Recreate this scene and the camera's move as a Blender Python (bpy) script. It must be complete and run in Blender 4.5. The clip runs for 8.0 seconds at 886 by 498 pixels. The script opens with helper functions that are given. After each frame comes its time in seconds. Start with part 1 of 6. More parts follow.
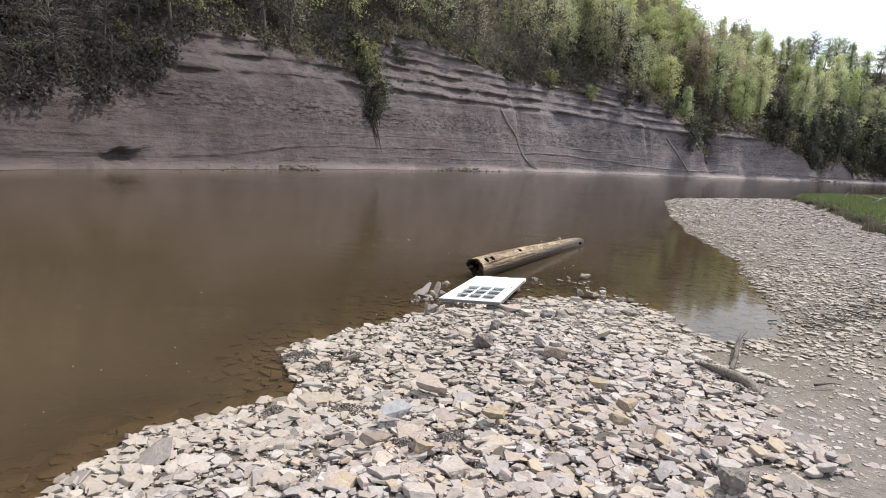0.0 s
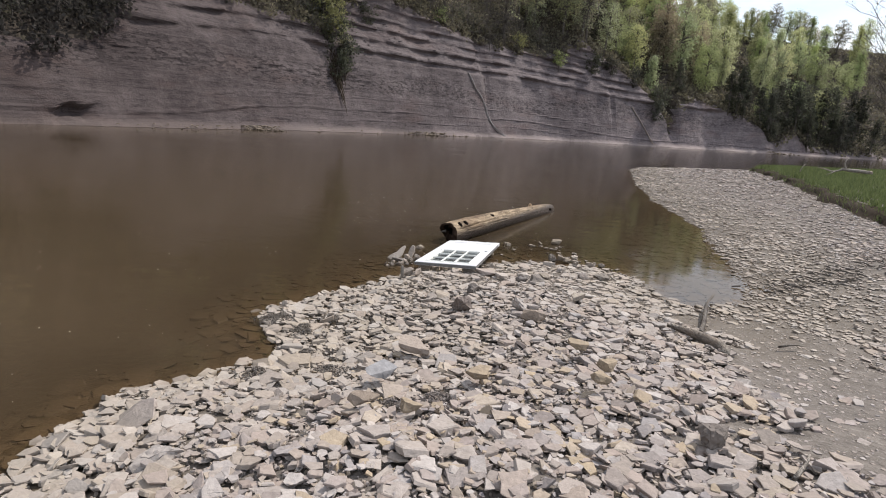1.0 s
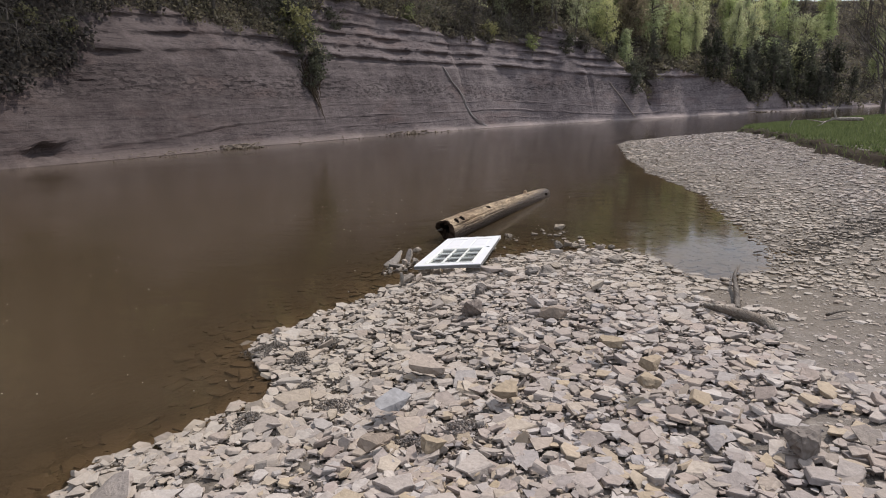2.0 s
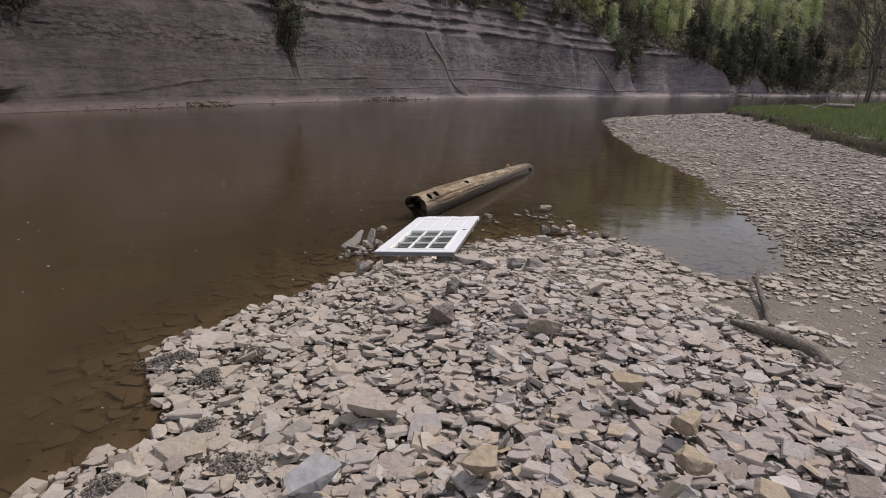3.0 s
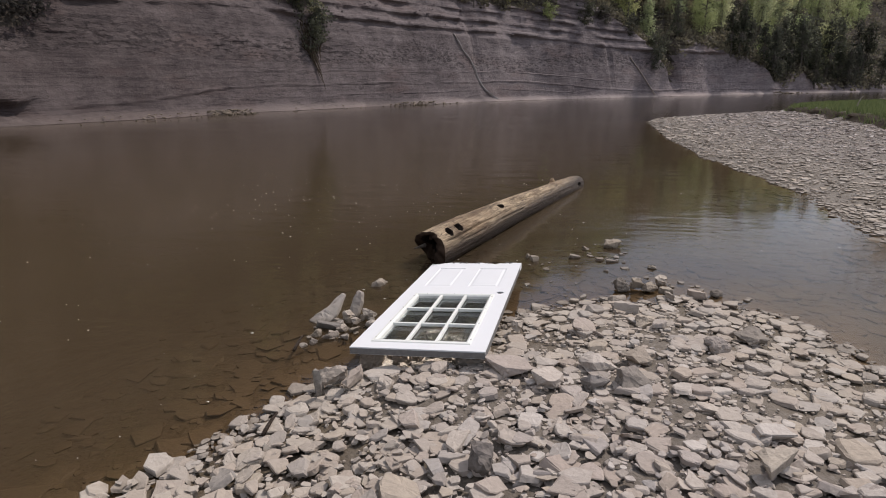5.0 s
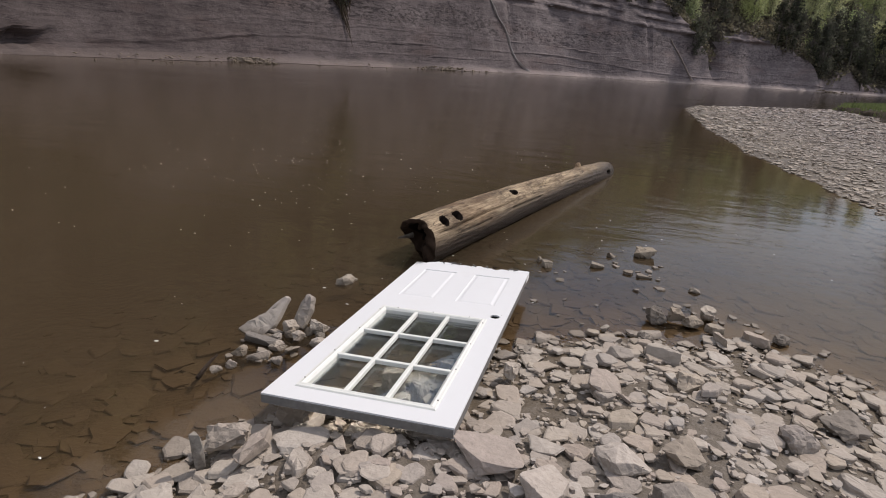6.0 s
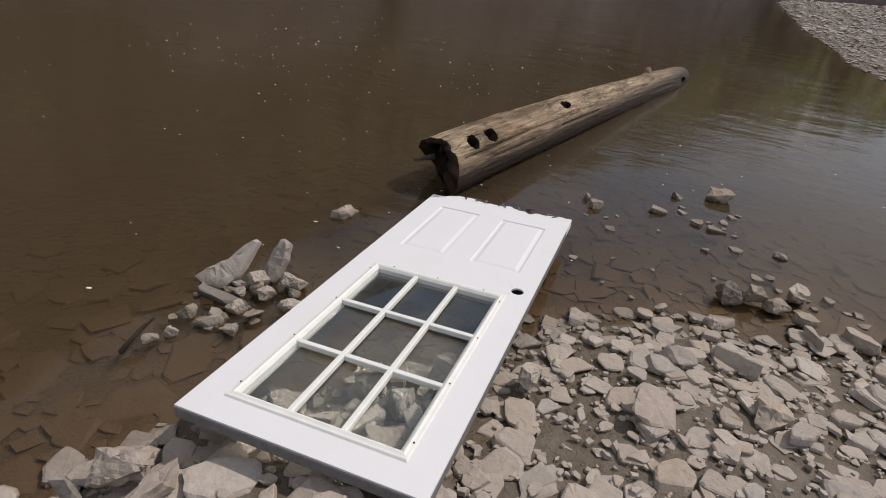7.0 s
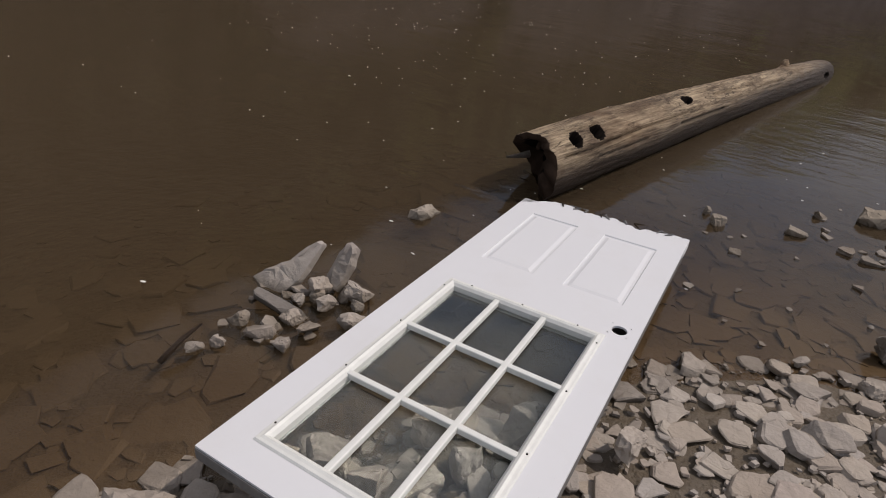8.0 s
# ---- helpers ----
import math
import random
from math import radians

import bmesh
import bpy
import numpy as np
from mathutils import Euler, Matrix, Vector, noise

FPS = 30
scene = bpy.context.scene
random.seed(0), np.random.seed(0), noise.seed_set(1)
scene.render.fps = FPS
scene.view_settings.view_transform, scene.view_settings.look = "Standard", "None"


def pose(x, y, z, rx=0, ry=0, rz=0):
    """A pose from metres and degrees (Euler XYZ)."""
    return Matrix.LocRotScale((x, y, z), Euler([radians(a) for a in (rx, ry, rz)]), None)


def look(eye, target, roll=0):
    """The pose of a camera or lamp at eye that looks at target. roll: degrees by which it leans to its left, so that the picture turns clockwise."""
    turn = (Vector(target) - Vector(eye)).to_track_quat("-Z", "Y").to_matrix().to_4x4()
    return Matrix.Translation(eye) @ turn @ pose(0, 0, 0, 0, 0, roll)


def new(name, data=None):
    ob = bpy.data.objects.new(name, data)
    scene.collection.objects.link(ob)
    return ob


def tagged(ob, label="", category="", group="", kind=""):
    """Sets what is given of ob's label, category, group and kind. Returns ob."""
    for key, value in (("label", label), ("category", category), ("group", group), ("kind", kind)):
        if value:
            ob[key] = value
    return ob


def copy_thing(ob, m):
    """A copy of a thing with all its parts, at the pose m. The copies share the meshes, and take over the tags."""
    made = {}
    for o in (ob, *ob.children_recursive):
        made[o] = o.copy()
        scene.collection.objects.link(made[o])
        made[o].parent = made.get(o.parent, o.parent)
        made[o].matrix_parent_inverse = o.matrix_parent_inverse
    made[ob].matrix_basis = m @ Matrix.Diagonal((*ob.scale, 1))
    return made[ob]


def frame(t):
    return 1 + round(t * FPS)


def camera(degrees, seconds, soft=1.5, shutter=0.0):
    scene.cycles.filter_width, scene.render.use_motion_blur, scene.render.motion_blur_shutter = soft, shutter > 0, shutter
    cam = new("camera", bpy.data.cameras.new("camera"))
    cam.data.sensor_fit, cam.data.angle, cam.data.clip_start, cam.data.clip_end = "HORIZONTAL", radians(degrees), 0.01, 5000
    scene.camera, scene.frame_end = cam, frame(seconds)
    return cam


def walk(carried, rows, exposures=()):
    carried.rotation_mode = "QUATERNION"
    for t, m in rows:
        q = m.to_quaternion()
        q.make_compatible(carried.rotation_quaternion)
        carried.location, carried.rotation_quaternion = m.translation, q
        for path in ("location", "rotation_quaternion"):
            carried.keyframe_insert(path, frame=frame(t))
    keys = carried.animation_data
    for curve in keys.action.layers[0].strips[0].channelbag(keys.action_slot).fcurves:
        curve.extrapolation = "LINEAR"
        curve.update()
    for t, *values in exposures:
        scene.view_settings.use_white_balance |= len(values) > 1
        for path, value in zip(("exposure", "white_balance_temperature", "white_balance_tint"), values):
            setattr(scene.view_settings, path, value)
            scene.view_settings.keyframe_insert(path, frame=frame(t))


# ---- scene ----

# ---------- camera ----------
cam = camera(74.7, 8.0, soft=1.0)
PATH = [
    (0, (1.332, -7.069, 2.095), (0.765, -5.180, 1.765), 2.91),
    (0.2, (1.322, -7.119, 2.133), (0.850, -5.209, 1.775), 1.43),
    (0.5, (1.311, -7.221, 2.148), (0.896, -5.297, 1.789), 2.09),
    (0.7, (1.235, -7.166, 2.105), (0.811, -5.251, 1.713), 2.98),
    (1, (1.178, -7.086, 2.051), (0.742, -5.184, 1.613), 4.32),
    (1.2, (1.152, -7.021, 2.060), (0.708, -5.132, 1.577), 2.72),
    (1.5, (1.178, -6.914, 2.071), (0.766, -5.015, 1.597), -0.39),
    (1.7, (1.093, -6.796, 2.043), (0.647, -4.890, 1.637), -3.36),
    (2.8, (0.905, -5.640, 1.829), (0.623, -3.762, 1.201), 2.66),
    (3, (0.831, -5.383, 1.833), (0.499, -3.488, 1.285), 0.63),
    (3.2, (0.762, -5.120, 1.876), (0.400, -3.235, 1.312), -1.73),
    (3.5, (0.657, -4.771, 1.849), (0.273, -2.863, 1.391), 1.17),
    (3.7, (0.529, -4.554, 1.783), (0.112, -2.643, 1.365), -0.11),
    (4, (0.551, -4.132, 1.779), (0.177, -2.228, 1.295), 1.52),
    (4.2, (0.483, -3.833, 1.702), (0.045, -1.930, 1.270), -0.37),
    (5.3, (0.451, -2.616, 1.656), (0.013, -0.745, 1.101), -0.69),
    (5.5, (0.467, -2.351, 1.625), (-0.042, -0.483, 1.122), -1.14),
    (5.7, (0.381, -2.096, 1.664), (-0.129, -0.273, 1.019), 1.10),
    (6, (0.370, -1.794, 1.560), (-0.106, 0.042, 0.926), 4.34),
    (6.2, (0.331, -1.568, 1.569), (-0.111, 0.215, 0.778), 5.15),
    (6.5, (0.282, -1.289, 1.563), (-0.176, 0.457, 0.702), 6.87),
    (6.7, (0.290, -1.090, 1.565), (-0.228, 0.585, 0.603), 4.84),
    (7, (0.258, -0.927, 1.541), (-0.281, 0.724, 0.550), 7.28),
    (7.2, (0.215, -0.822, 1.552), (-0.335, 0.811, 0.536), 6.20),
    (7.5, (0.158, -0.721, 1.540), (-0.424, 0.895, 0.515), 5.17),
    (7.7, (0.084, -0.649, 1.523), (-0.502, 0.910, 0.416), 6.31),
    (8, (0.115, -0.560, 1.443), (-0.679, 0.939, 0.383), 6.53),
]
EXPOSURES = [(0.0, 0.62, 6280, 9), (0.5, 0.37, 6330, 10), (1.5, 0.18, 6380, 11), (3.0, -0.2, 6430, 14), (4.0, -0.16, 6430, 14), (5.5, -0.13, 6480, 14), (6.5, -0.30, 6560, 13), (7.5, -0.47, 6590, 14), (8.0, -0.59, 6590, 15)]
walk(cam, [(t, look(eye, target, roll)) for t, eye, target, roll in PATH], EXPOSURES)

# ---------- world and sun ----------
SUN_AZ, SUN_EL = radians(46), radians(54)      # clockwise from +y, above the horizon
world = bpy.data.worlds.new("sky")
scene.world = world
world.use_nodes = True
wn, wl = world.node_tree.nodes, world.node_tree.links
wn.clear()
w_out = wn.new("ShaderNodeOutputWorld")
w_bg = wn.new("ShaderNodeBackground")
w_sky = wn.new("ShaderNodeTexSky")
w_sky.sky_type = "NISHITA"
w_sky.sun_disc = False
w_sky.sun_elevation, w_sky.sun_rotation = SUN_EL, SUN_AZ
w_sky.air_density, w_sky.dust_density, w_sky.ozone_density = 1.1, 1.6, 1.0
w_bg.inputs["Strength"].default_value = 0.15
# thin broken cloud over the blue
w_co = wn.new("ShaderNodeTexCoord")
w_map = wn.new("ShaderNodeMapping")
w_map.inputs["Scale"].default_value = (1.4, 1.4, 4.0)
w_noise = wn.new("ShaderNodeTexNoise")
w_noise.inputs["Scale"].default_value, w_noise.inputs["Detail"].default_value = 1.9, 7
w_noise.inputs["Roughness"].default_value = 0.58
w_ramp = wn.new("ShaderNodeValToRGB")
w_ramp.color_ramp.elements[0].position, w_ramp.color_ramp.elements[1].position = 0.37, 0.58
w_mix = wn.new("ShaderNodeMixRGB")
w_mix.inputs[2].default_value = (6.4, 6.5, 6.75, 1)
wl.new(w_co.outputs["Generated"], w_map.inputs["Vector"])
wl.new(w_map.outputs["Vector"], w_noise.inputs["Vector"])
wl.new(w_noise.outputs["Fac"], w_ramp.inputs["Fac"])
wl.new(w_ramp.outputs["Color"], w_mix.inputs[0])
wl.new(w_sky.outputs["Color"], w_mix.inputs[1])
wl.new(w_mix.outputs["Color"], w_bg.inputs["Color"])
wl.new(w_bg.outputs["Background"], w_out.inputs["Surface"])

sun = new("sun", bpy.data.lights.new("sun", "SUN"))
sun.data.energy, sun.data.angle, sun.data.color = 3.6, radians(0.53), (1.0, 0.92, 0.82)
sun_from = Vector((math.sin(SUN_AZ) * math.cos(SUN_EL), math.cos(SUN_AZ) * math.cos(SUN_EL), math.sin(SUN_EL)))
sun.matrix_world = look(sun_from * 50, (0, 0, 0))


# ---------- materials ----------
class Nodes:
    """A small builder of node materials."""

    def __init__(self, name):
        self.mat = bpy.data.materials.new(name)
        self.mat.use_nodes = True
        self.n, self.l = self.mat.node_tree.nodes, self.mat.node_tree.links
        self.bsdf, self.out = self.n["Principled BSDF"], self.n["Material Output"]

    def add(self, kind, **values):
        node = self.n.new(kind)
        for key, value in values.items():
            node.inputs[key.replace("_", " ")].default_value = value
        return node

    def link(self, a, b):
        self.l.new(a, b)

    def place(self, scale=(1, 1, 1), space="Object"):
        co, mp = self.n.new("ShaderNodeTexCoord"), self.n.new("ShaderNodeMapping")
        mp.inputs["Scale"].default_value = scale
        self.link(co.outputs[space], mp.inputs["Vector"])
        return mp.outputs["Vector"]

    def world_place(self, scale=(1, 1, 1)):
        geo, mp = self.n.new("ShaderNodeNewGeometry"), self.n.new("ShaderNodeMapping")
        mp.inputs["Scale"].default_value = scale
        self.link(geo.outputs["Position"], mp.inputs["Vector"])
        return mp.outputs["Vector"]

    def noise(self, vector, scale, detail=5, rough=0.55, distortion=0.0):
        node = self.add("ShaderNodeTexNoise", Scale=scale, Detail=detail, Roughness=rough, Distortion=distortion)
        self.link(vector, node.inputs["Vector"])
        return node.outputs["Fac"]

    def ramp(self, fac, stops, smooth=True):
        node = self.n.new("ShaderNodeValToRGB")
        e = node.color_ramp.elements
        while len(e) < len(stops):
            e.new(0.5)
        for el, (p, c) in zip(e, stops):
            el.position = p
            el.color = (c, c, c, 1) if isinstance(c, (int, float)) else (*c, 1)
        if not smooth:
            node.color_ramp.interpolation = "CONSTANT"
        self.link(fac, node.inputs["Fac"])
        return node.outputs["Color"]

    def mix(self, fac, a, b, mode="MIX"):
        node = self.n.new("ShaderNodeMixRGB")
        node.blend_type = mode
        for socket, value in ((node.inputs[0], fac), (node.inputs[1], a), (node.inputs[2], b)):
            if isinstance(value, (int, float)):
                socket.default_value = value if socket == node.inputs[0] else (value, value, value, 1)
            elif isinstance(value, tuple):
                socket.default_value = (*value, 1)
            else:
                self.link(value, socket)
        return node.outputs["Color"]

    def math(self, op, a, b=0.0, clamp=False):
        node = self.n.new("ShaderNodeMath")
        node.operation, node.use_clamp = op, clamp
        for socket, value in ((node.inputs[0], a), (node.inputs[1], b)):
            if isinstance(value, (int, float)):
                socket.default_value = value
            else:
                self.link(value, socket)
        return node.outputs[0]

    def bump(self, height, strength, distance, normal=None):
        node = self.add("ShaderNodeBump", Strength=strength, Distance=distance)
        self.link(height, node.inputs["Height"])
        if normal is not None:
            self.link(normal, node.inputs["Normal"])
        return node.outputs["Normal"]

    def done(self, color=None, rough=None, normal=None, metal=0.0, spec=None):
        for key, value in (("Base Color", color), ("Roughness", rough), ("Normal", normal)):
            if value is None:
                continue
            if isinstance(value, tuple):
                self.bsdf.inputs[key].default_value = (*value, 1)
            elif isinstance(value, (int, float)):
                self.bsdf.inputs[key].default_value = value
            else:
                self.link(value, self.bsdf.inputs[key])
        self.bsdf.inputs["Metallic"].default_value = metal
        if spec is not None:
            self.bsdf.inputs["Specular IOR Level"].default_value = spec
        return self.mat


STONE_TINTS = [(0.0, (0.34, 0.315, 0.295)), (0.08, (0.46, 0.44, 0.42)), (0.17, (0.33, 0.315, 0.315)), (0.26, (0.41, 0.365, 0.335)), (0.34, (0.36, 0.365, 0.385)),
               (0.43, (0.50, 0.48, 0.455)), (0.52, (0.335, 0.295, 0.275)), (0.61, (0.40, 0.38, 0.365)), (0.70, (0.54, 0.535, 0.53)), (0.78, (0.275, 0.27, 0.285)),
               (0.86, (0.42, 0.385, 0.335)), (0.93, (0.385, 0.345, 0.33)), (1.0, (0.43, 0.42, 0.42))]


def stone_material(name, per="island", dark=1.0, ochre=True, tone=(0.80, 0.738, 0.70), silt=0.0):
    k = Nodes(name)
    if per == "island":
        rnd = k.n.new("ShaderNodeNewGeometry").outputs["Random Per Island"]
    else:
        rnd = k.n.new("ShaderNodeObjectInfo").outputs["Random"]
    v = k.world_place()
    base = k.ramp(rnd, [(p, tuple(c * w * dark for c, w in zip(col, tone))) for p, col in STONE_TINTS])
    if ochre:
        pick = k.math("FRACT", k.math("MULTIPLY", rnd, 37.7))
        stained = k.ramp(pick, [(0.0, 0.0), (0.78, 0.0), (0.88, 0.45), (0.96, 0.8), (1.0, 1.0)])
        # ochre slabs lie in the middle of the bank
        geo = k.n.new("ShaderNodeNewGeometry")
        far = k.n.new("ShaderNodeVectorMath")
        far.operation = "DISTANCE"
        far.inputs[1].default_value = (1.0, -4.2, 0.3)
        k.link(geo.outputs["Position"], far.inputs[0])
        zone = k.ramp(k.math("DIVIDE", far.outputs["Value"], 4.0), [(0.25, 1.0), (0.75, 0.12)])
        base = k.mix(k.math("MULTIPLY", stained, zone), base, (0.37 * dark, 0.295 * dark, 0.205 * dark))
    grain = k.noise(v, 38, 8, 0.65)
    patch = k.noise(v, 13, 5, 0.65)
    base = k.mix(0.6, base, k.ramp(grain, [(0.28, 0.34), (0.5, 0.52), (0.74, 0.66)]), "OVERLAY")
    base = k.mix(k.ramp(patch, [(0.42, 0.0), (0.7, 0.30)]), base, (0.23 * dark, 0.20 * dark, 0.17 * dark))
    # soaked along the waterline
    low = k.n.new("ShaderNodeSeparateXYZ")
    k.link(k.n.new("ShaderNodeNewGeometry").outputs["Position"], low.inputs[0])
    damp = k.ramp(k.math("ADD", k.math("MULTIPLY", low.outputs["Z"], 9.0), k.math("MULTIPLY", patch, 0.4)), [(0.2, 1.0), (0.55, 0.0)])
    dusty = k.ramp(k.math("ADD", low.outputs["Z"], k.math("MULTIPLY", patch, 0.12)), [(0.15, 0.42), (0.32, 0.0)])
    base = k.mix(dusty, base, (0.345 * dark, 0.302 * dark, 0.238 * dark))
    base = k.mix(k.math("MULTIPLY", damp, 0.7), base, (0.10 * dark, 0.08 * dark, 0.058 * dark))
    if silt:
        base = k.mix(silt, base, (0.125, 0.096, 0.066))
    n = k.bump(k.noise(v, 16, 5, 0.6), 0.4, 0.03)
    n = k.bump(grain, 0.4, 0.012, n)
    n = k.bump(k.noise(v, 150, 4), 0.3, 0.004, n)
    return k.done(base, k.mix(damp, 0.86, 0.5), n, spec=0.25)


def cliff_material():
    k = Nodes("shale_cliff")
    sep = k.n.new("ShaderNodeSeparateXYZ")
    k.link(k.n.new("ShaderNodeNewGeometry").outputs["Position"], sep.inputs[0])
    warp = k.noise(k.world_place((0.08, 0.08, 0.08)), 1.0, 3)
    beds = k.noise(k.world_place((0.05, 0.05, 1.1)), 1.0, 4, 0.6, 0.8)
    thin = k.noise(k.world_place((0.22, 0.22, 6.0)), 1.0, 6, 0.65, 0.3)
    crumb = k.noise(k.world_place((1.7, 1.7, 2.8)), 1.0, 10, 0.78)
    rough = k.noise(k.world_place((0.5, 0.5, 0.9)), 1.0, 9, 0.68)
    streak = k.noise(k.world_place((0.6, 0.6, 0.07)), 1.0, 6, 0.65)
    base = k.ramp(crumb, [(0.28, (0.052, 0.044, 0.042)), (0.5, (0.104, 0.090, 0.084)), (0.72, (0.168, 0.149, 0.138))])
    base = k.mix(k.ramp(thin, [(0.42, 0.20), (0.52, 0.0)]), base, (0.064, 0.054, 0.051))
    base = k.mix(k.ramp(beds, [(0.40, 0.0), (0.56, 0.6)]), base, (0.074, 0.063, 0.059))
    base = k.mix(k.ramp(rough, [(0.48, 0.0), (0.70, 0.55)]), base, (0.160, 0.142, 0.130))
    base = k.mix(k.ramp(streak, [(0.52, 0.0), (0.70, 0.45)]), base, (0.060, 0.050, 0.047))
    base = k.mix(k.ramp(warp, [(0.45, 0.0), (0.7, 0.3)]), base, (0.165, 0.145, 0.130))
    rusty = k.noise(k.world_place((0.16, 0.16, 0.5)), 1.0, 5, 0.6)
    base = k.mix(k.ramp(rusty, [(0.52, 0.0), (0.70, 0.4)]), base, (0.115, 0.080, 0.066))
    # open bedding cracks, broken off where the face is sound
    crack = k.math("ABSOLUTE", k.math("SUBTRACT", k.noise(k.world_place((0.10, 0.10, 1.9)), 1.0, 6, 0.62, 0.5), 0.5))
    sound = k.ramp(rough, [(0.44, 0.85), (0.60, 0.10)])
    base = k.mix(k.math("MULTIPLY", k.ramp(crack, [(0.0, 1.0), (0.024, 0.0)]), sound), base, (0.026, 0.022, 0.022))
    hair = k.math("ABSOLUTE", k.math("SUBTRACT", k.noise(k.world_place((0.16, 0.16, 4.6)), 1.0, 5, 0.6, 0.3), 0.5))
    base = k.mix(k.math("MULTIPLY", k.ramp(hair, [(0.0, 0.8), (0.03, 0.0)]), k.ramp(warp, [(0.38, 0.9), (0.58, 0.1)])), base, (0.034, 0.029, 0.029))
    # a weak, crumbling bed half way up, the shade in its pits painted dark
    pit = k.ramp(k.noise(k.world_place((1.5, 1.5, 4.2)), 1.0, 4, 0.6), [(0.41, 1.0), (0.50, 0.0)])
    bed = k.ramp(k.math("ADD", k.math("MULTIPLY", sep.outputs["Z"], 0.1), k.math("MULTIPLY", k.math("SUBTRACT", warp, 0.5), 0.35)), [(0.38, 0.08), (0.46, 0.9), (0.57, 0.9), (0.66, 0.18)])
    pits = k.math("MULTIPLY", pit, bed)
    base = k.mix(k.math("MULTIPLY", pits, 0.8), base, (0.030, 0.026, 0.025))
    # pale silt dried on along the waterline
    silt = k.ramp(k.math("ADD", k.math("MULTIPLY", sep.outputs["Z"], 0.62), k.math("MULTIPLY", rough, 0.55)), [(0.3, 0.75), (0.62, 0.0)])
    base = k.mix(silt, base, (0.19, 0.165, 0.142))
    # colour evens out the sun on the face: darker upstream, paler and greyer downstream
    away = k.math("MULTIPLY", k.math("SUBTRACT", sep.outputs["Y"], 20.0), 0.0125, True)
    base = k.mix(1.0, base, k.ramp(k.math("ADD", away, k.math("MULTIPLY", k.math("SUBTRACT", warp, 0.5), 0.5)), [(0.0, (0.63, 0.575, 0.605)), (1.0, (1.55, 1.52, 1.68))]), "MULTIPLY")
    n = k.bump(rough, 0.5, 0.2)
    n = k.bump(crumb, 0.7, 0.16, n)
    n = k.bump(thin, 0.08, 0.05, n)
    n = k.bump(k.math("SUBTRACT", 1.0, pits), 0.5, 0.12, n)
    return k.done(base, 0.9, n, spec=0.2)


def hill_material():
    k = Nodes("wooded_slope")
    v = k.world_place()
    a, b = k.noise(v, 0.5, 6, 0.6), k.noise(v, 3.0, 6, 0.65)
    # base darkened so that the slope carries its shade in the colour
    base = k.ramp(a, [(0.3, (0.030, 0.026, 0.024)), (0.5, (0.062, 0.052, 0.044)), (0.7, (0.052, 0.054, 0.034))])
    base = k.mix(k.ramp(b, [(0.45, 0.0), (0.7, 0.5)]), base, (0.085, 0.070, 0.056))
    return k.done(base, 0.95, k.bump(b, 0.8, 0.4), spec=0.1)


def ground_material():
    k = Nodes("silty_ground")
    v = k.world_place()
    fine, mid, big = k.noise(v, 60, 8, 0.7), k.noise(v, 9, 6, 0.6), k.noise(v, 0.8, 4)
    base = k.ramp(mid, [(0.3, (0.105, 0.091, 0.080)), (0.5, (0.165, 0.145, 0.127)), (0.72, (0.235, 0.208, 0.182))])
    base = k.mix(0.5, base, k.ramp(fine, [(0.3, 0.3), (0.7, 0.68)]), "OVERLAY")
    base = k.mix(k.ramp(big, [(0.42, 0.0), (0.62, 0.6)]), base, (0.135, 0.118, 0.104))
    pebbly = k.noise(v, 28, 3, 0.5)
    base = k.mix(k.ramp(pebbly, [(0.6, 0.0), (0.7, 0.55)]), base, (0.33, 0.305, 0.28))
    # wet silt at and under the waterline
    geo = k.n.new("ShaderNodeNewGeometry")
    sep = k.n.new("ShaderNodeSeparateXYZ")
    k.link(geo.outputs["Position"], sep.inputs[0])
    wet = k.ramp(k.math("ADD", k.math("MULTIPLY", sep.outputs["Z"], 2.6), k.math("MULTIPLY", mid, 0.5)), [(0.35, 1.0), (0.8, 0.0)])
    base = k.mix(wet, base, (0.104, 0.081, 0.056))
    n = k.bump(fine, 0.6, 0.012)
    n = k.bump(pebbly, 0.5, 0.02, n)
    n = k.bump(mid, 0.6, 0.05, n)
    return k.done(base, k.mix(wet, 0.92, 0.45), n, spec=0.3)


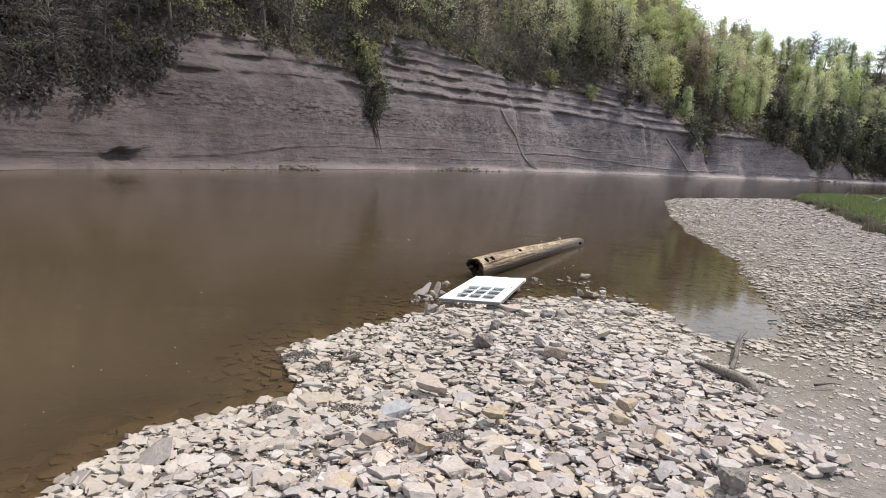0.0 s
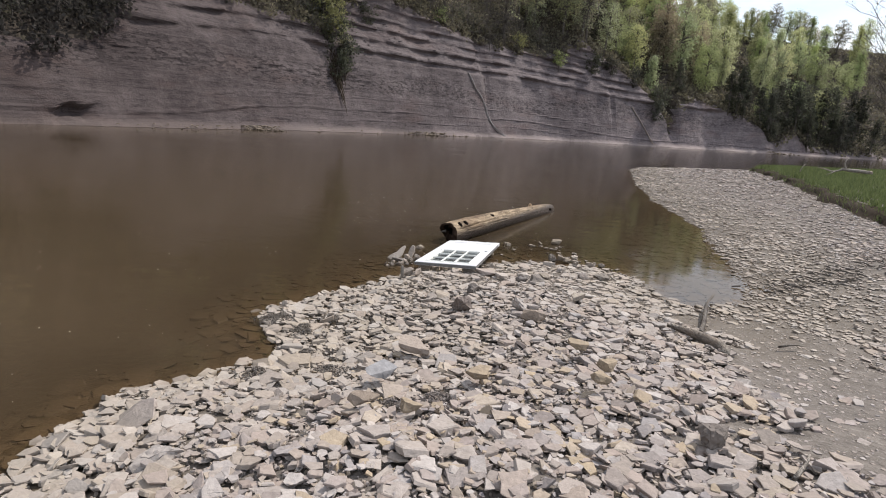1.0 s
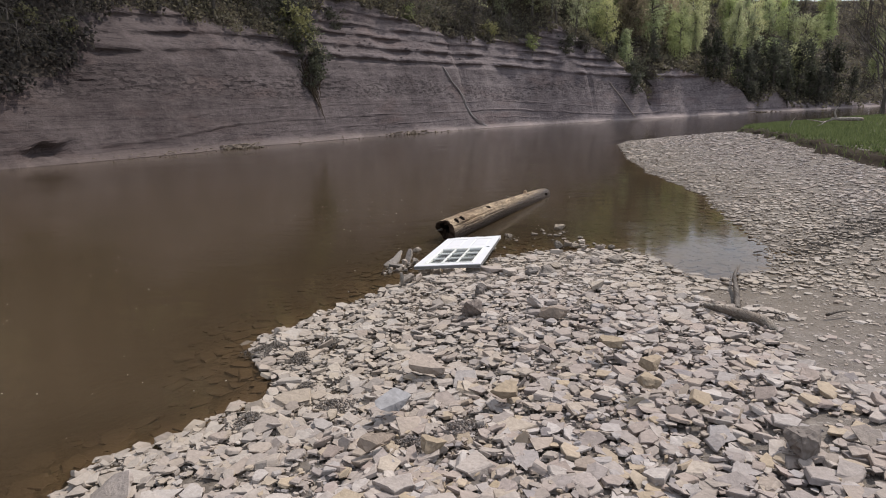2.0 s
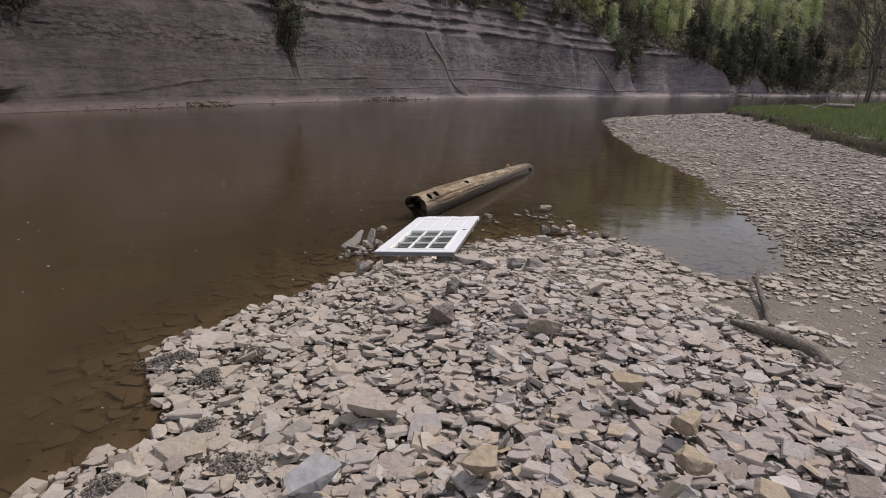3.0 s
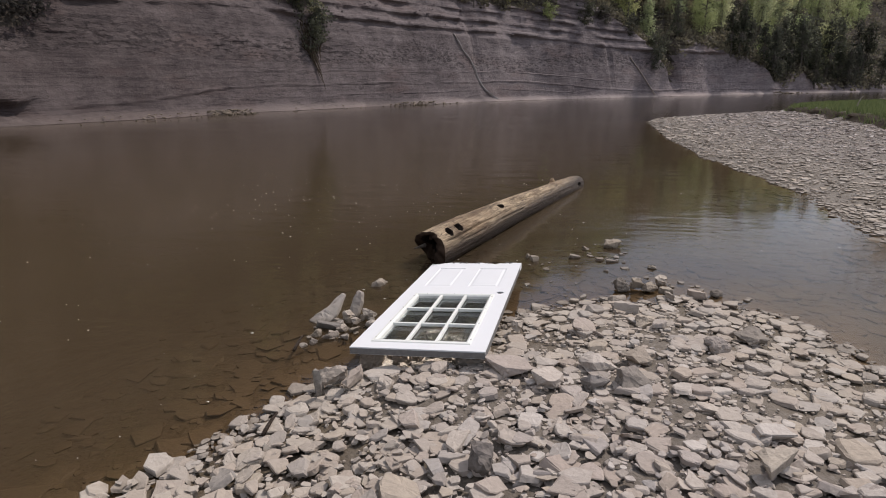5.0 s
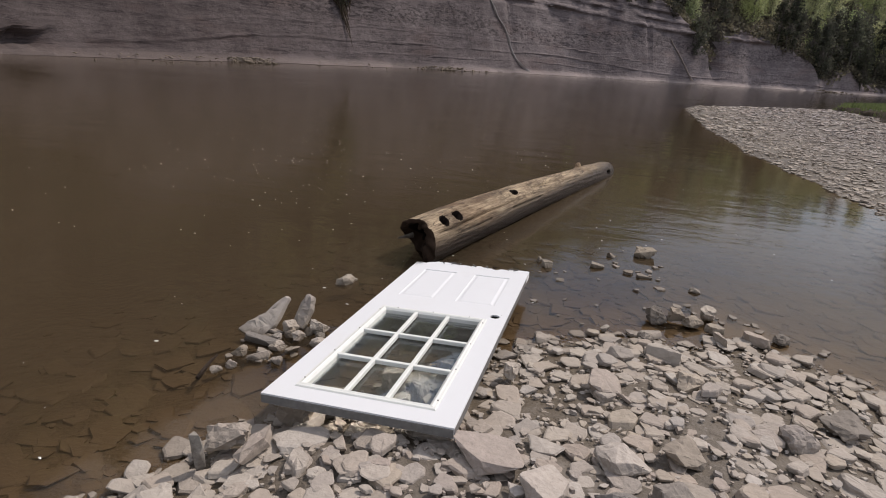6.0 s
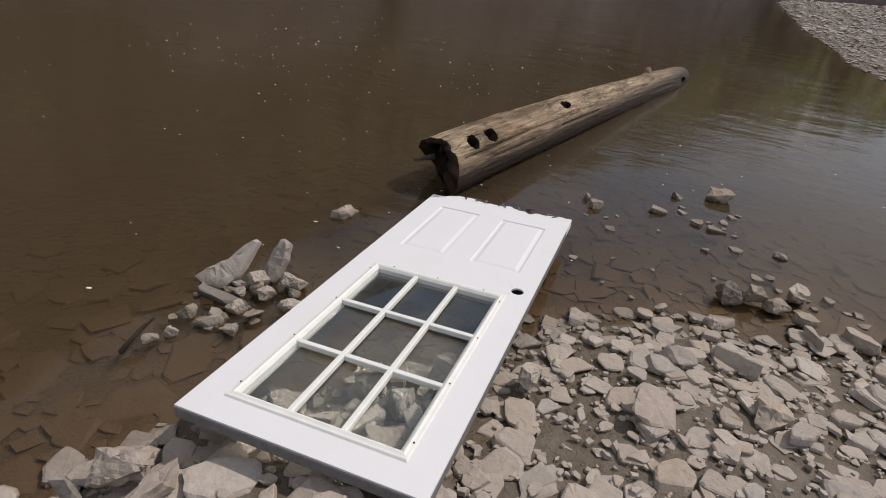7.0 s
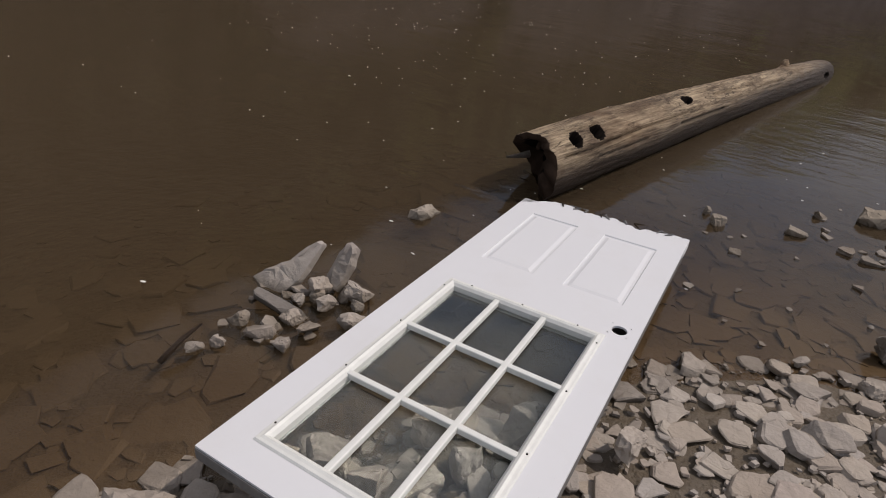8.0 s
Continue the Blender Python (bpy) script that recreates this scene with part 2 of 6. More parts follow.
def water_material():
    k = Nodes("silty_river_water")
    k.n.remove(k.bsdf)
    depth = k.n.new("ShaderNodeAttribute")
    depth.attribute_name = "depth"
    v = k.world_place()
    murk = k.math("SUBTRACT", 1.0, k.math("POWER", 2.718, k.math("MULTIPLY", depth.outputs["Fac"], -7.0)))
    mottle = k.noise(k.world_place((0.05, 0.12, 1)), 1.0, 5, 0.6)
    col = k.ramp(mottle, [(0.3, (0.066, 0.0475, 0.028)), (0.7, (0.081, 0.058, 0.035))])
    ripple = k.noise(k.world_place((5.0, 11.0, 1)), 1.0, 4, 0.55, 0.6)
    swell = k.noise(k.world_place((0.9, 2.2, 1)), 1.0, 4, 0.5, 0.4)
    calm = k.ramp(k.noise(k.world_place((0.22, 0.30, 1)), 1.0, 3), [(0.42, 0.12), (0.62, 1.0)])
    calm = k.math("MULTIPLY", calm, k.ramp(depth.outputs["Fac"], [(0.05, 0.1), (0.22, 1.0)]))
    n = k.bump(k.math("MULTIPLY", ripple, calm), 0.3, 0.016)
    n = k.bump(k.math("MULTIPLY", swell, k.ramp(depth.outputs["Fac"], [(0.05, 0.25), (0.2, 1.0)])), 0.13, 0.06, n)
    body = k.add("ShaderNodeBsdfDiffuse", Roughness=0.5)
    k.link(col, body.inputs["Color"])
    clear = k.n.new("ShaderNodeBsdfTransparent")
    clear.inputs["Color"].default_value = (0.88, 0.79, 0.66, 1)
    under = k.n.new("ShaderNodeMixShader")
    k.link(murk, under.inputs[0])
    k.link(clear.outputs[0], under.inputs[1])
    k.link(body.outputs[0], under.inputs[2])
    gloss = k.add("ShaderNodeBsdfGlossy", Roughness=0.06)
    fres = k.add("ShaderNodeFresnel", IOR=1.333)
    k.link(n, fres.inputs["Normal"])
    k.link(n, gloss.inputs["Normal"])
    top = k.n.new("ShaderNodeMixShader")
    k.link(fres.outputs[0], top.inputs[0])
    k.link(under.outputs[0], top.inputs[1])
    k.link(gloss.outputs[0], top.inputs[2])
    k.link(top.outputs[0], k.out.inputs["Surface"])
    return k.mat


def leaf_material(name, dark, light, per="object"):
    k = Nodes(name)
    leafy = k.n.new("ShaderNodeNewGeometry").outputs["Random Per Island"]
    whole = k.n.new("ShaderNodeObjectInfo").outputs["Random"]
    col = k.ramp(leafy, [(0.0, dark), (1.0, light)])
    hue = k.n.new("ShaderNodeHueSaturation")
    k.link(k.math("ADD", 0.475, k.math("MULTIPLY", whole, 0.05)), hue.inputs["Hue"])
    k.link(k.math("ADD", 0.7, k.math("MULTIPLY", k.math("FRACT", k.math("MULTIPLY", whole, 17.3)), 0.8)), hue.inputs["Value"])
    k.link(k.math("ADD", 0.75, k.math("MULTIPLY", k.math("FRACT", k.math("MULTIPLY", whole, 7.1)), 0.4)), hue.inputs["Saturation"])
    k.link(col, hue.inputs["Color"])
    k.link(hue.outputs["Color"], k.bsdf.inputs["Base Color"])
    k.bsdf.inputs["Roughness"].default_value = 0.6
    k.bsdf.inputs["Specular IOR Level"].default_value = 0.2
    trans = k.n.new("ShaderNodeBsdfTranslucent")
    k.link(hue.outputs["Color"], trans.inputs["Color"])
    mix = k.n.new("ShaderNodeMixShader")
    mix.inputs[0].default_value = 0.5
    k.link(k.bsdf.outputs[0], mix.inputs[1])
    k.link(trans.outputs[0], mix.inputs[2])
    k.link(mix.outputs[0], k.out.inputs["Surface"])
    return k.mat


def bark_material(name, a, b, stretch=(3, 3, 0.6)):
    k = Nodes(name)
    g = k.noise(k.place(stretch), 3, 7, 0.65)
    return k.done(k.ramp(g, [(0.3, a), (0.7, b)]), 0.9, k.bump(g, 0.7, 0.03), spec=0.15)


def driftwood_material(name, pale, dark):
    """Bleached wood, long grain along the thing's own y, soaked dark low down."""
    k = Nodes(name)
    grain = k.noise(k.place((16, 1.1, 16)), 2.2, 8, 0.68, 0.5)
    fibre = k.noise(k.place((55, 2.2, 55)), 2.0, 6, 0.7)
    patch = k.noise(k.place((3.5, 1.6, 3.5)), 1.8, 6, 0.65)
    base = k.ramp(grain, [(0.25, dark), (0.48, tuple(0.55 * p + 0.45 * d for p, d in zip(pale, dark))), (0.68, pale)])
    base = k.mix(k.ramp(patch, [(0.44, 0.0), (0.60, 0.75)]), base, dark)
    base = k.mix(0.75, base, k.ramp(fibre, [(0.3, 0.2), (0.7, 0.75)]), "OVERLAY")
    check = k.math("ABSOLUTE", k.math("SUBTRACT", k.noise(k.place((9, 0.8, 9)), 1.6, 5, 0.6, 0.8), 0.5))
    base = k.mix(k.ramp(check, [(0.0, 0.9), (0.022, 0.0)]), base, tuple(0.35 * d for d in dark))
    rust = k.noise(k.place((1.7, 0.9, 1.7)), 1.3, 4, 0.6)
    base = k.mix(k.ramp(rust, [(0.55, 0.0), (0.72, 0.5)]), base, (0.20, 0.125, 0.07))
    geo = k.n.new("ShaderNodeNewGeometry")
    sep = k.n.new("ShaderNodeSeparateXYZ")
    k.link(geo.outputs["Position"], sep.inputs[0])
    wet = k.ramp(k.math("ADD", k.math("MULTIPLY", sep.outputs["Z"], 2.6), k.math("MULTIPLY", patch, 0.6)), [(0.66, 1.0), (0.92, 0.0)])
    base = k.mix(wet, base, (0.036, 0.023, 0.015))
    n = k.bump(grain, 1.0, 0.03)
    n = k.bump(patch, 0.5, 0.03, n)
    n = k.bump(fibre, 0.6, 0.008, n)
    return k.done(base, k.mix(wet, 0.85, 0.4), n, spec=0.25)


def plain_material(name, color, rough=0.6, grain=0.06, scale=30, bump=0.1, spec=0.4):
    k = Nodes(name)
    g = k.noise(k.place(), scale, 6, 0.6)
    c = k.mix(1.0, color, k.ramp(g, [(0.3, 1.0 - grain), (0.7, 1.0)]), "MULTIPLY")
    return k.done(c, rough, k.bump(g, bump, 0.004), spec=spec)


def door_paint_material():
    k = Nodes("weathered_white_paint")
    v = k.place()
    dirt, speck = k.noise(v, 3.0, 6, 0.62), k.noise(v, 70, 4, 0.7)
    base = k.mix(k.ramp(dirt, [(0.5, 0.0), (0.78, 0.25)]), (0.63, 0.64, 0.66), (0.53, 0.515, 0.50))
    base = k.mix(k.ramp(speck, [(0.68, 0.0), (0.75, 0.5)]), base, (0.45, 0.41, 0.36))
    return k.done(base, k.ramp(dirt, [(0.3, 0.42), (0.7, 0.6)]), k.bump(speck, 0.06, 0.002), spec=0.4)


def glass_material():
    k = Nodes("dusty_window_glass")
    k.n.remove(k.bsdf)
    g = k.add("ShaderNodeBsdfGlass", Roughness=0.0, IOR=1.45)
    g.inputs["Color"].default_value = (0.80, 0.83, 0.83, 1)
    film = k.add("ShaderNodeBsdfDiffuse", Roughness=0.8)
    film.inputs["Color"].default_value = (0.40, 0.41, 0.40, 1)
    mix = k.n.new("ShaderNodeMixShader")
    dust = k.noise(k.place(), 9, 7, 0.7)
    k.link(k.ramp(dust, [(0.35, 0.02), (0.8, 0.09)]), mix.inputs[0])
    k.link(g.outputs[0], mix.inputs[1])
    k.link(film.outputs[0], mix.inputs[2])
    k.link(mix.outputs[0], k.out.inputs["Surface"])
    return k.mat


def grass_material():
    return leaf_material("river_grass", (0.085, 0.112, 0.045), (0.20, 0.232, 0.095))


M_STONE = stone_material("shale_stones")
M_STONE_ONE = stone_material("shale_stone", per="object")
M_STONE_WET = stone_material("wet_stones", dark=0.8, ochre=False, silt=0.7)
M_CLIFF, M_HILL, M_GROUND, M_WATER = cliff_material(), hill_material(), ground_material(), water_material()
M_LEAF = leaf_material("spring_leaves", (0.27, 0.29, 0.145), (0.43, 0.445, 0.235))
# spring leaves lightened, distance haze put into the colour
M_LEAF_FAR = leaf_material("hazed_spring_leaves", (0.275, 0.305, 0.145), (0.43, 0.46, 0.225))
M_LEAF_BUSH = leaf_material("shrub_leaves", (0.14, 0.15, 0.075), (0.28, 0.285, 0.14))
M_LEAF_OLIVE = leaf_material("budding_leaves", (0.200, 0.175, 0.125), (0.36, 0.32, 0.215))
M_LEAF_DARK = leaf_material("dark_leaves", (0.036, 0.038, 0.030), (0.088, 0.092, 0.062))
M_UNDER = leaf_material("dry_underwood", (0.085, 0.074, 0.058), (0.20, 0.18, 0.125))
# leaf colour darkened to stand for growth that lies in shade
M_LEAF_SHADE = leaf_material("shaded_leaves", (0.024, 0.022, 0.022), (0.068, 0.062, 0.052))
M_BARK = bark_material("grey_bark", (0.06, 0.052, 0.045), (0.16, 0.145, 0.13))
M_LOG = driftwood_material("bleached_log", (0.54, 0.425, 0.285), (0.075, 0.048, 0.032))
M_DRIFT = driftwood_material("grey_driftwood", (0.42, 0.385, 0.34), (0.20, 0.175, 0.15))
M_HEART = plain_material("dark_heartwood", (0.045, 0.029, 0.02), 0.9, 0.5, 14, 0.8, 0.1)
# rotten wood, near black: shade inside holes and hollow is in the colour
M_ROT_SHADE = plain_material("shaded_rotten_heartwood", (0.013, 0.009, 0.007), 0.9, 0.5, 25, 0.8, 0.1)
M_PAINT, M_GLASS, M_GRASS = door_paint_material(), glass_material(), grass_material()
# bare grey, with the near edge's shade put into the colour
M_EDGE = plain_material("grey_door_edge", (0.17, 0.165, 0.16), 0.7, 0.3, 40, 0.3, 0.3)
M_DARK = plain_material("dark_hole", (0.02, 0.018, 0.016), 0.8, 0.2, 20, 0.1, 0.1)
M_MOULD = plain_material("white_plastic_moulding", (0.70, 0.71, 0.68), 0.45, 0.12, 20, 0.05, 0.45)
M_FOAM = plain_material("river_foam", (0.75, 0.74, 0.7), 0.7, 0.1, 60, 0.1, 0.2)
M_SOIL = plain_material("dark_bank_soil", (0.055, 0.042, 0.03), 0.95, 0.5, 9, 0.9, 0.1)


# ---------- mesh helpers ----------
def part(name, bm, material, parent=None, label="", smooth=False):
    me = bpy.data.meshes.new(name)
    bm.normal_update()
    bm.to_mesh(me)
    bm.free()
    me.materials.append(material)
    if smooth:
        me.polygons.foreach_set("use_smooth", [True] * len(me.polygons))
    ob = new(name, me)
    if parent is not None:
        ob.parent = parent
    if label:
        tagged(ob, label)
    return ob


def raw(name, verts, faces, material, parent=None, smooth=False):
    """A mesh object out of arrays of places and of faces with one count of corners."""
    me = bpy.data.meshes.new(name)
    verts, faces = np.asarray(verts, np.float32), np.asarray(faces, np.int32)
    me.vertices.add(len(verts))
    me.vertices.foreach_set("co", verts.ravel())
    k = faces.shape[1]
    me.loops.add(faces.size)
    me.loops.foreach_set("vertex_index", faces.ravel())
    me.polygons.add(len(faces))
    me.polygons.foreach_set("loop_start", np.arange(0, faces.size, k, dtype=np.int32))
    me.polygons.foreach_set("loop_total", np.full(len(faces), k, np.int32))
    me.polygons.foreach_set("use_smooth", np.full(len(faces), smooth))
    me.update(calc_edges=True)
    me.validate()
    me.materials.append(material)
    ob = new(name, me)
    if parent is not None:
        ob.parent = parent
    return ob


def box(bm, x0, x1, y0, y1, z0, z1, bevel=0.0):
    m = Matrix.Translation(((x0 + x1) / 2, (y0 + y1) / 2, (z0 + z1) / 2)) @ Matrix.Diagonal((x1 - x0, y1 - y0, z1 - z0, 1))
    made = bmesh.ops.create_cube(bm, size=1, matrix=m)
    if bevel:
        edges = list({e for v in made["verts"] for e in v.link_edges})
        bmesh.ops.bevel(bm, geom=edges, offset=bevel, segments=2, affect="EDGES", profile=0.5)


def tube(bm, points, radii, sides=8, rough=0.0, seed=0, cap=True):
    """A bent, tapered limb through the points."""
    rnd = random.Random(seed)
    rings, pts = [], [Vector(p) for p in points]
    for i, (p, r) in enumerate(zip(pts, radii)):
        d = (pts[min(i + 1, len(pts) - 1)] - pts[max(i - 1, 0)]).normalized()
        a = d.orthogonal().normalized() if i == 0 else (rings_a - d * rings_a.dot(d)).normalized()
        rings_a = a
        b = d.cross(a)
        rings.append([bm.verts.new(p + (a * math.cos(t) + b * math.sin(t)) * r * (1 + rough * rnd.uniform(-1, 1)))
                      for t in (2 * math.pi * k / sides for k in range(sides))])
    for low, high in zip(rings, rings[1:]):
        for k in range(sides):
            bm.faces.new((low[k], low[(k + 1) % sides], high[(k + 1) % sides], high[k]))
    if cap:
        bm.faces.new(rings[0][::-1])
        bm.faces.new(rings[-1])


def smooth_line(points, step):
    """Catmull-Rom through the points, resampled at about that step."""
    p = np.array(points, float)
    q = np.vstack([2 * p[0] - p[1], p, 2 * p[-1] - p[-2]])
    out = []
    for i in range(1, len(q) - 2):
        n = max(2, int(np.linalg.norm(q[i + 1] - q[i]) / step))
        t = np.linspace(0, 1, n, endpoint=False)[:, None]
        a, b, c, d = q[i - 1], q[i], q[i + 1], q[i + 2]
        out.append(0.5 * (2 * b + (c - a) * t + (2 * a - 5 * b + 4 * c - d) * t**2 + (3 * b - a - 3 * c + d) * t**3))
    return np.vstack(out + [p[-1:]])


def signed(points, poly):
    """Distance of points to a closed outline, positive inside."""
    points = np.asarray(points, float)
    a, b = poly, np.roll(poly, -1, axis=0)
    best, inside = np.full(len(points), 1e9), np.zeros(len(points), bool)
    for p, q in zip(a, b):
        e, w = q - p, points - p
        t = np.clip((w @ e) / max(e @ e, 1e-12), 0, 1)
        best = np.minimum(best, np.hypot(*(w - t[:, None] * e).T))
        if p[1] != q[1]:
            cross = (p[1] > points[:, 1]) != (q[1] > points[:, 1])
            x = (q[0] - p[0]) * (points[:, 1] - p[1]) / (q[1] - p[1]) + p[0]
            inside ^= cross & (points[:, 0] < x)
    return np.where(inside, best, -best)


def wave_noise(x, y, scale, seed, octaves=4):
    """Cheap smooth noise about 0, on arrays."""
    r = np.random.RandomState(seed)
    out, amp = 0.0, 1.0
    for o in range(octaves):
        for _ in range(4):
            a = r.uniform(0, 2 * np.pi)
            f = 2 ** o / scale * r.uniform(0.7, 1.4)
            out = out + amp * np.sin(2 * np.pi * f * (x * np.cos(a) + y * np.sin(a)) + r.uniform(0, 6.3)) / 4
        amp *= 0.5
    return out


# ---------- the lie of the land ----------
MOUND_SHORE = [
    (-3.6, -14), (-2.1, -8), (-1.65, -6), (-1.56, -4.94), (-1.7, -4.52), (-1.62, -4.3), (-1.7, -3.98), (-1.5, -3.75), (-1.3, -3.5), (-1.22, -3.25),
    (-1, -3), (-1.15, -2.75), (-1.35, -2.48), (-1.62, -2.25), (-1.72, -1.9), (-1.57, -1.68), (-1.45, -1.35), (-1.24, -0.98), (-1.12, -0.6),
    (-0.98, -0.3),
]
POOL_SHORE = [
    (-0.95, -0.1), (-0.82, 0.04), (-0.45, 0.45), (-0.1, 0.85), (0.06, 1.2), (0.41, 1.45), (0.78, 1.6), (1.1, 1.57), (1.3, 1.85), (1.56, 1.72),
    (1.9, 1.58), (2.12, 1.32), (2.24, 0.9), (2.32, 0.6), (2.5, 0.36), (2.76, 0.32), (3.1, 0.6), (3.42, 0.95), (3.66, 1.7), (3.74, 3),
]
SPIT_SHORE = [
    (3.8, 4.5), (3.92, 6.5), (3.9, 8.5), (3.5, 11), (3.36, 15), (3.36, 19), (3.56, 24), (3.85, 28), (4.9, 31), (7.5, 34), (11, 37.5), (18, 44),
    (32, 56), (60, 72), (110, 84), (200, 90),
]
SHORE = smooth_line(MOUND_SHORE + POOL_SHORE + SPIT_SHORE, 0.25)
SHORE[:, 0] += np.clip((SHORE[:, 1] - 3.0) / 3, 0, 1) * 0.16 * wave_noise(SHORE[:, 0], SHORE[:, 1], 2.2, 19, 3)
keep = (np.abs(SHORE[:, 1]) < 9) | (np.arange(len(SHORE)) % 5 == 0)
SHORE = SHORE[keep]
LAND = np.vstack([SHORE, [(900, 90), (900, -900), (-60, -900), (-20, -60)]])
BANK = smooth_line([(9.6, -30), (8.9, -8), (8.7, 0), (8.5, 5), (8.45, 9.4), (8.65, 12.4), (9.2, 16), (9.7, 20.5), (10.2, 25), (10.7, 30),
                    (13, 35.5), (20, 43), (34, 55), (62, 70), (112, 82), (200, 87)], 0.4)
BANK[:, 0] += wave_noise(BANK[:, 0], BANK[:, 1], 3.0, 5) * 0.16
GRASSY = np.vstack([BANK[::3], [(900, 87), (900, -900), (12, -900)]])
TRAIL = np.array([(2.55, -0.2), (2.62, -1.2), (2.6, -1.95), (2.55, -3.0), (2.5, -3.9), (2.4, -7), (2.3, -12), (5.0, -12), (4.6, -6), (4.3, -3.2),
                  (4.2, -1.6), (4.0, -0.6), (3.4, 0.1), (2.9, 0.1)])


def door_rise(x, y):
    """The low heap of stones on which the near end of the door rests."""
    return 0.065 * np.exp(-((x + 0.35) / 0.75) ** 2 - ((y + 0.12) / 0.42) ** 2)


def ground_height(x, y):
    x, y = np.asarray(x, float), np.asarray(y, float)
    p = np.stack([x.ravel(), y.ravel()], 1)
    d = signed(p, LAND).reshape(x.shape)
    g = signed(p, GRASSY).reshape(x.shape)
    k = np.interp(y, [-4.5, -2.2, 40], [0.23, 0.115, 0.11])
    up = 0.85 * (1 - np.exp(-k * np.maximum(d, 0)))
    k2 = np.interp(y, [-3, 0.5, 3, 8], [0.12, 0.055, 0.06, 0.11])
    down = -1.4 * (1 - np.exp(-k2 * np.maximum(-d, 0)))
    z = np.where(d > 0, up, down)
    z = z + np.clip(d * 3, 0.2, 1) * (0.018 * wave_noise(x, y, 1.3, 3) + 0.03 * wave_noise(x, y, 5, 4))
    z = z + door_rise(x, y) * np.clip((d - 0.05) / 0.3, 0, 1) + 0.22 * np.clip(g / 0.25, 0, 1) + np.clip(g, 0, 60) * 0.012
    return z


def ground_at(x, y):
    return float(ground_height(np.array([x]), np.array([y]))[0])


def axis_steps(lo, hi, fine, far, grow=1.09):
    mid = list(np.arange(lo, hi + 1e-6, fine))
    a, s = [lo], fine
    while a[-1] > -far:
        s *= grow
        a.append(a[-1] - s)
    b, s = [hi], fine
    while b[-1] < far:
        s *= grow
        b.append(b[-1] + s)
    return np.array(a[:0:-1] + mid + b[1:])


def sheet(xs, ys, height):
    gx, gy = np.meshgrid(xs, ys)
    gz = height(gx, gy)
    verts = np.stack([gx, gy, gz], -1).reshape(-1, 3)
    n = len(xs)
    i = (np.arange(len(ys) - 1)[:, None] * n + np.arange(n - 1)).ravel()
    return verts, np.stack([i, i + 1, i + n + 1, i + n], 1)


gv, gf = sheet(axis_steps(-3.2, 5.4, 0.08, 900, 1.07), axis_steps(-6.5, 4.0, 0.08, 900, 1.06), ground_height)
ground = tagged(raw("ground", gv, gf, M_GROUND, smooth=True), "pale silty river bank with loose broken shale", "ground", kind="structure")

# river water, with its depth kept for the murk
wx, wy = axis_steps(-4.0, 5.0, 0.1, 420, 1.09), axis_steps(-6.5, 9.0, 0.1, 420, 1.09)
wv, wf = sheet(wx, wy, lambda x, y: 0 * x)
bed = ground_height(wv[:, 0], wv[:, 1])
water = tagged(raw("water", wv, wf, M_WATER, smooth=True), "murky brown river water with faint ripples", "water", kind="structure")
att = water.data.attributes.new("depth", "FLOAT", "POINT")
att.data.foreach_set("value", np.maximum(-bed, 0).astype(np.float32))

# ---------- the shale cliff and the wooded hill over the far bank ----------
FAR_SHORE = smooth_line([(-44, -80), (-37, -40), (-34, -12), (-31.5, 4), (-30.2, 17), (-28, 30), (-24, 46), (-17.2, 62), (-8.5, 79), (4, 92),
                         (17, 105), (30, 118), (44, 131), (62, 146), (90, 162), (130, 175), (190, 182), (300, 175)], 0.45)
FS_T = np.gradient(FAR_SHORE, axis=0)
FS_T /= np.hypot(*FS_T.T)[:, None]
FS_N = np.stack([-FS_T[:, 1], FS_T[:, 0]], 1)     # away from the river
BEAR = np.degrees(np.arctan2(FAR_SHORE[:, 0] - 1.0, FAR_SHORE[:, 1] + 6.5))
for i in range(1, len(BEAR)):
    BEAR[i] = max(BEAR[i], BEAR[i - 1] + 1e-4)
LONG = np.r_[0, np.cumsum(np.hypot(*np.diff(FAR_SHORE, axis=0).T))]
CREST = 42.0


def crest_height(b):
    # the left crest is out of view, raised to block sky reflections on the water
    return np.interp(b, [-70, -8, 1, 4, 7, 12, 14, 18.5, 40], [84, 70, 45, 38, 34, 31.5, 31, 31, 32])


def rock_top(b):
    """The height up to which the bank is bare rock, by bearing from the gravel bank."""
    return np.interp(b, [-90, -52, -46, -43, -40.6, -39, -37, -33, -30.4, -26, -24.6, -22.8, -20.8, -18, -14, -10, -6, -1.5, 0.7, 3.5, 5.5, 6.9, 8.0, 8.4, 9.6,
                         11.5, 13.1, 14.7, 15.6, 16.2, 17.4, 18.4, 21, 40],
                     [4.0, 4.0, 4.4, 5.6, 7.6, 9.4, 10.6, 10.8, 10.2, 10.0, 9.6, 10.2, 13.0, 15.2, 14.2, 12.6, 12.2, 12.8, 15.2, 12.6, 9.4, 5.4, 2.4, 6.4, 9.0,
                      7.9, 6.5, 5.0, 2.6, 1.2, 4.6, 1.0, 0.6, 0.5])


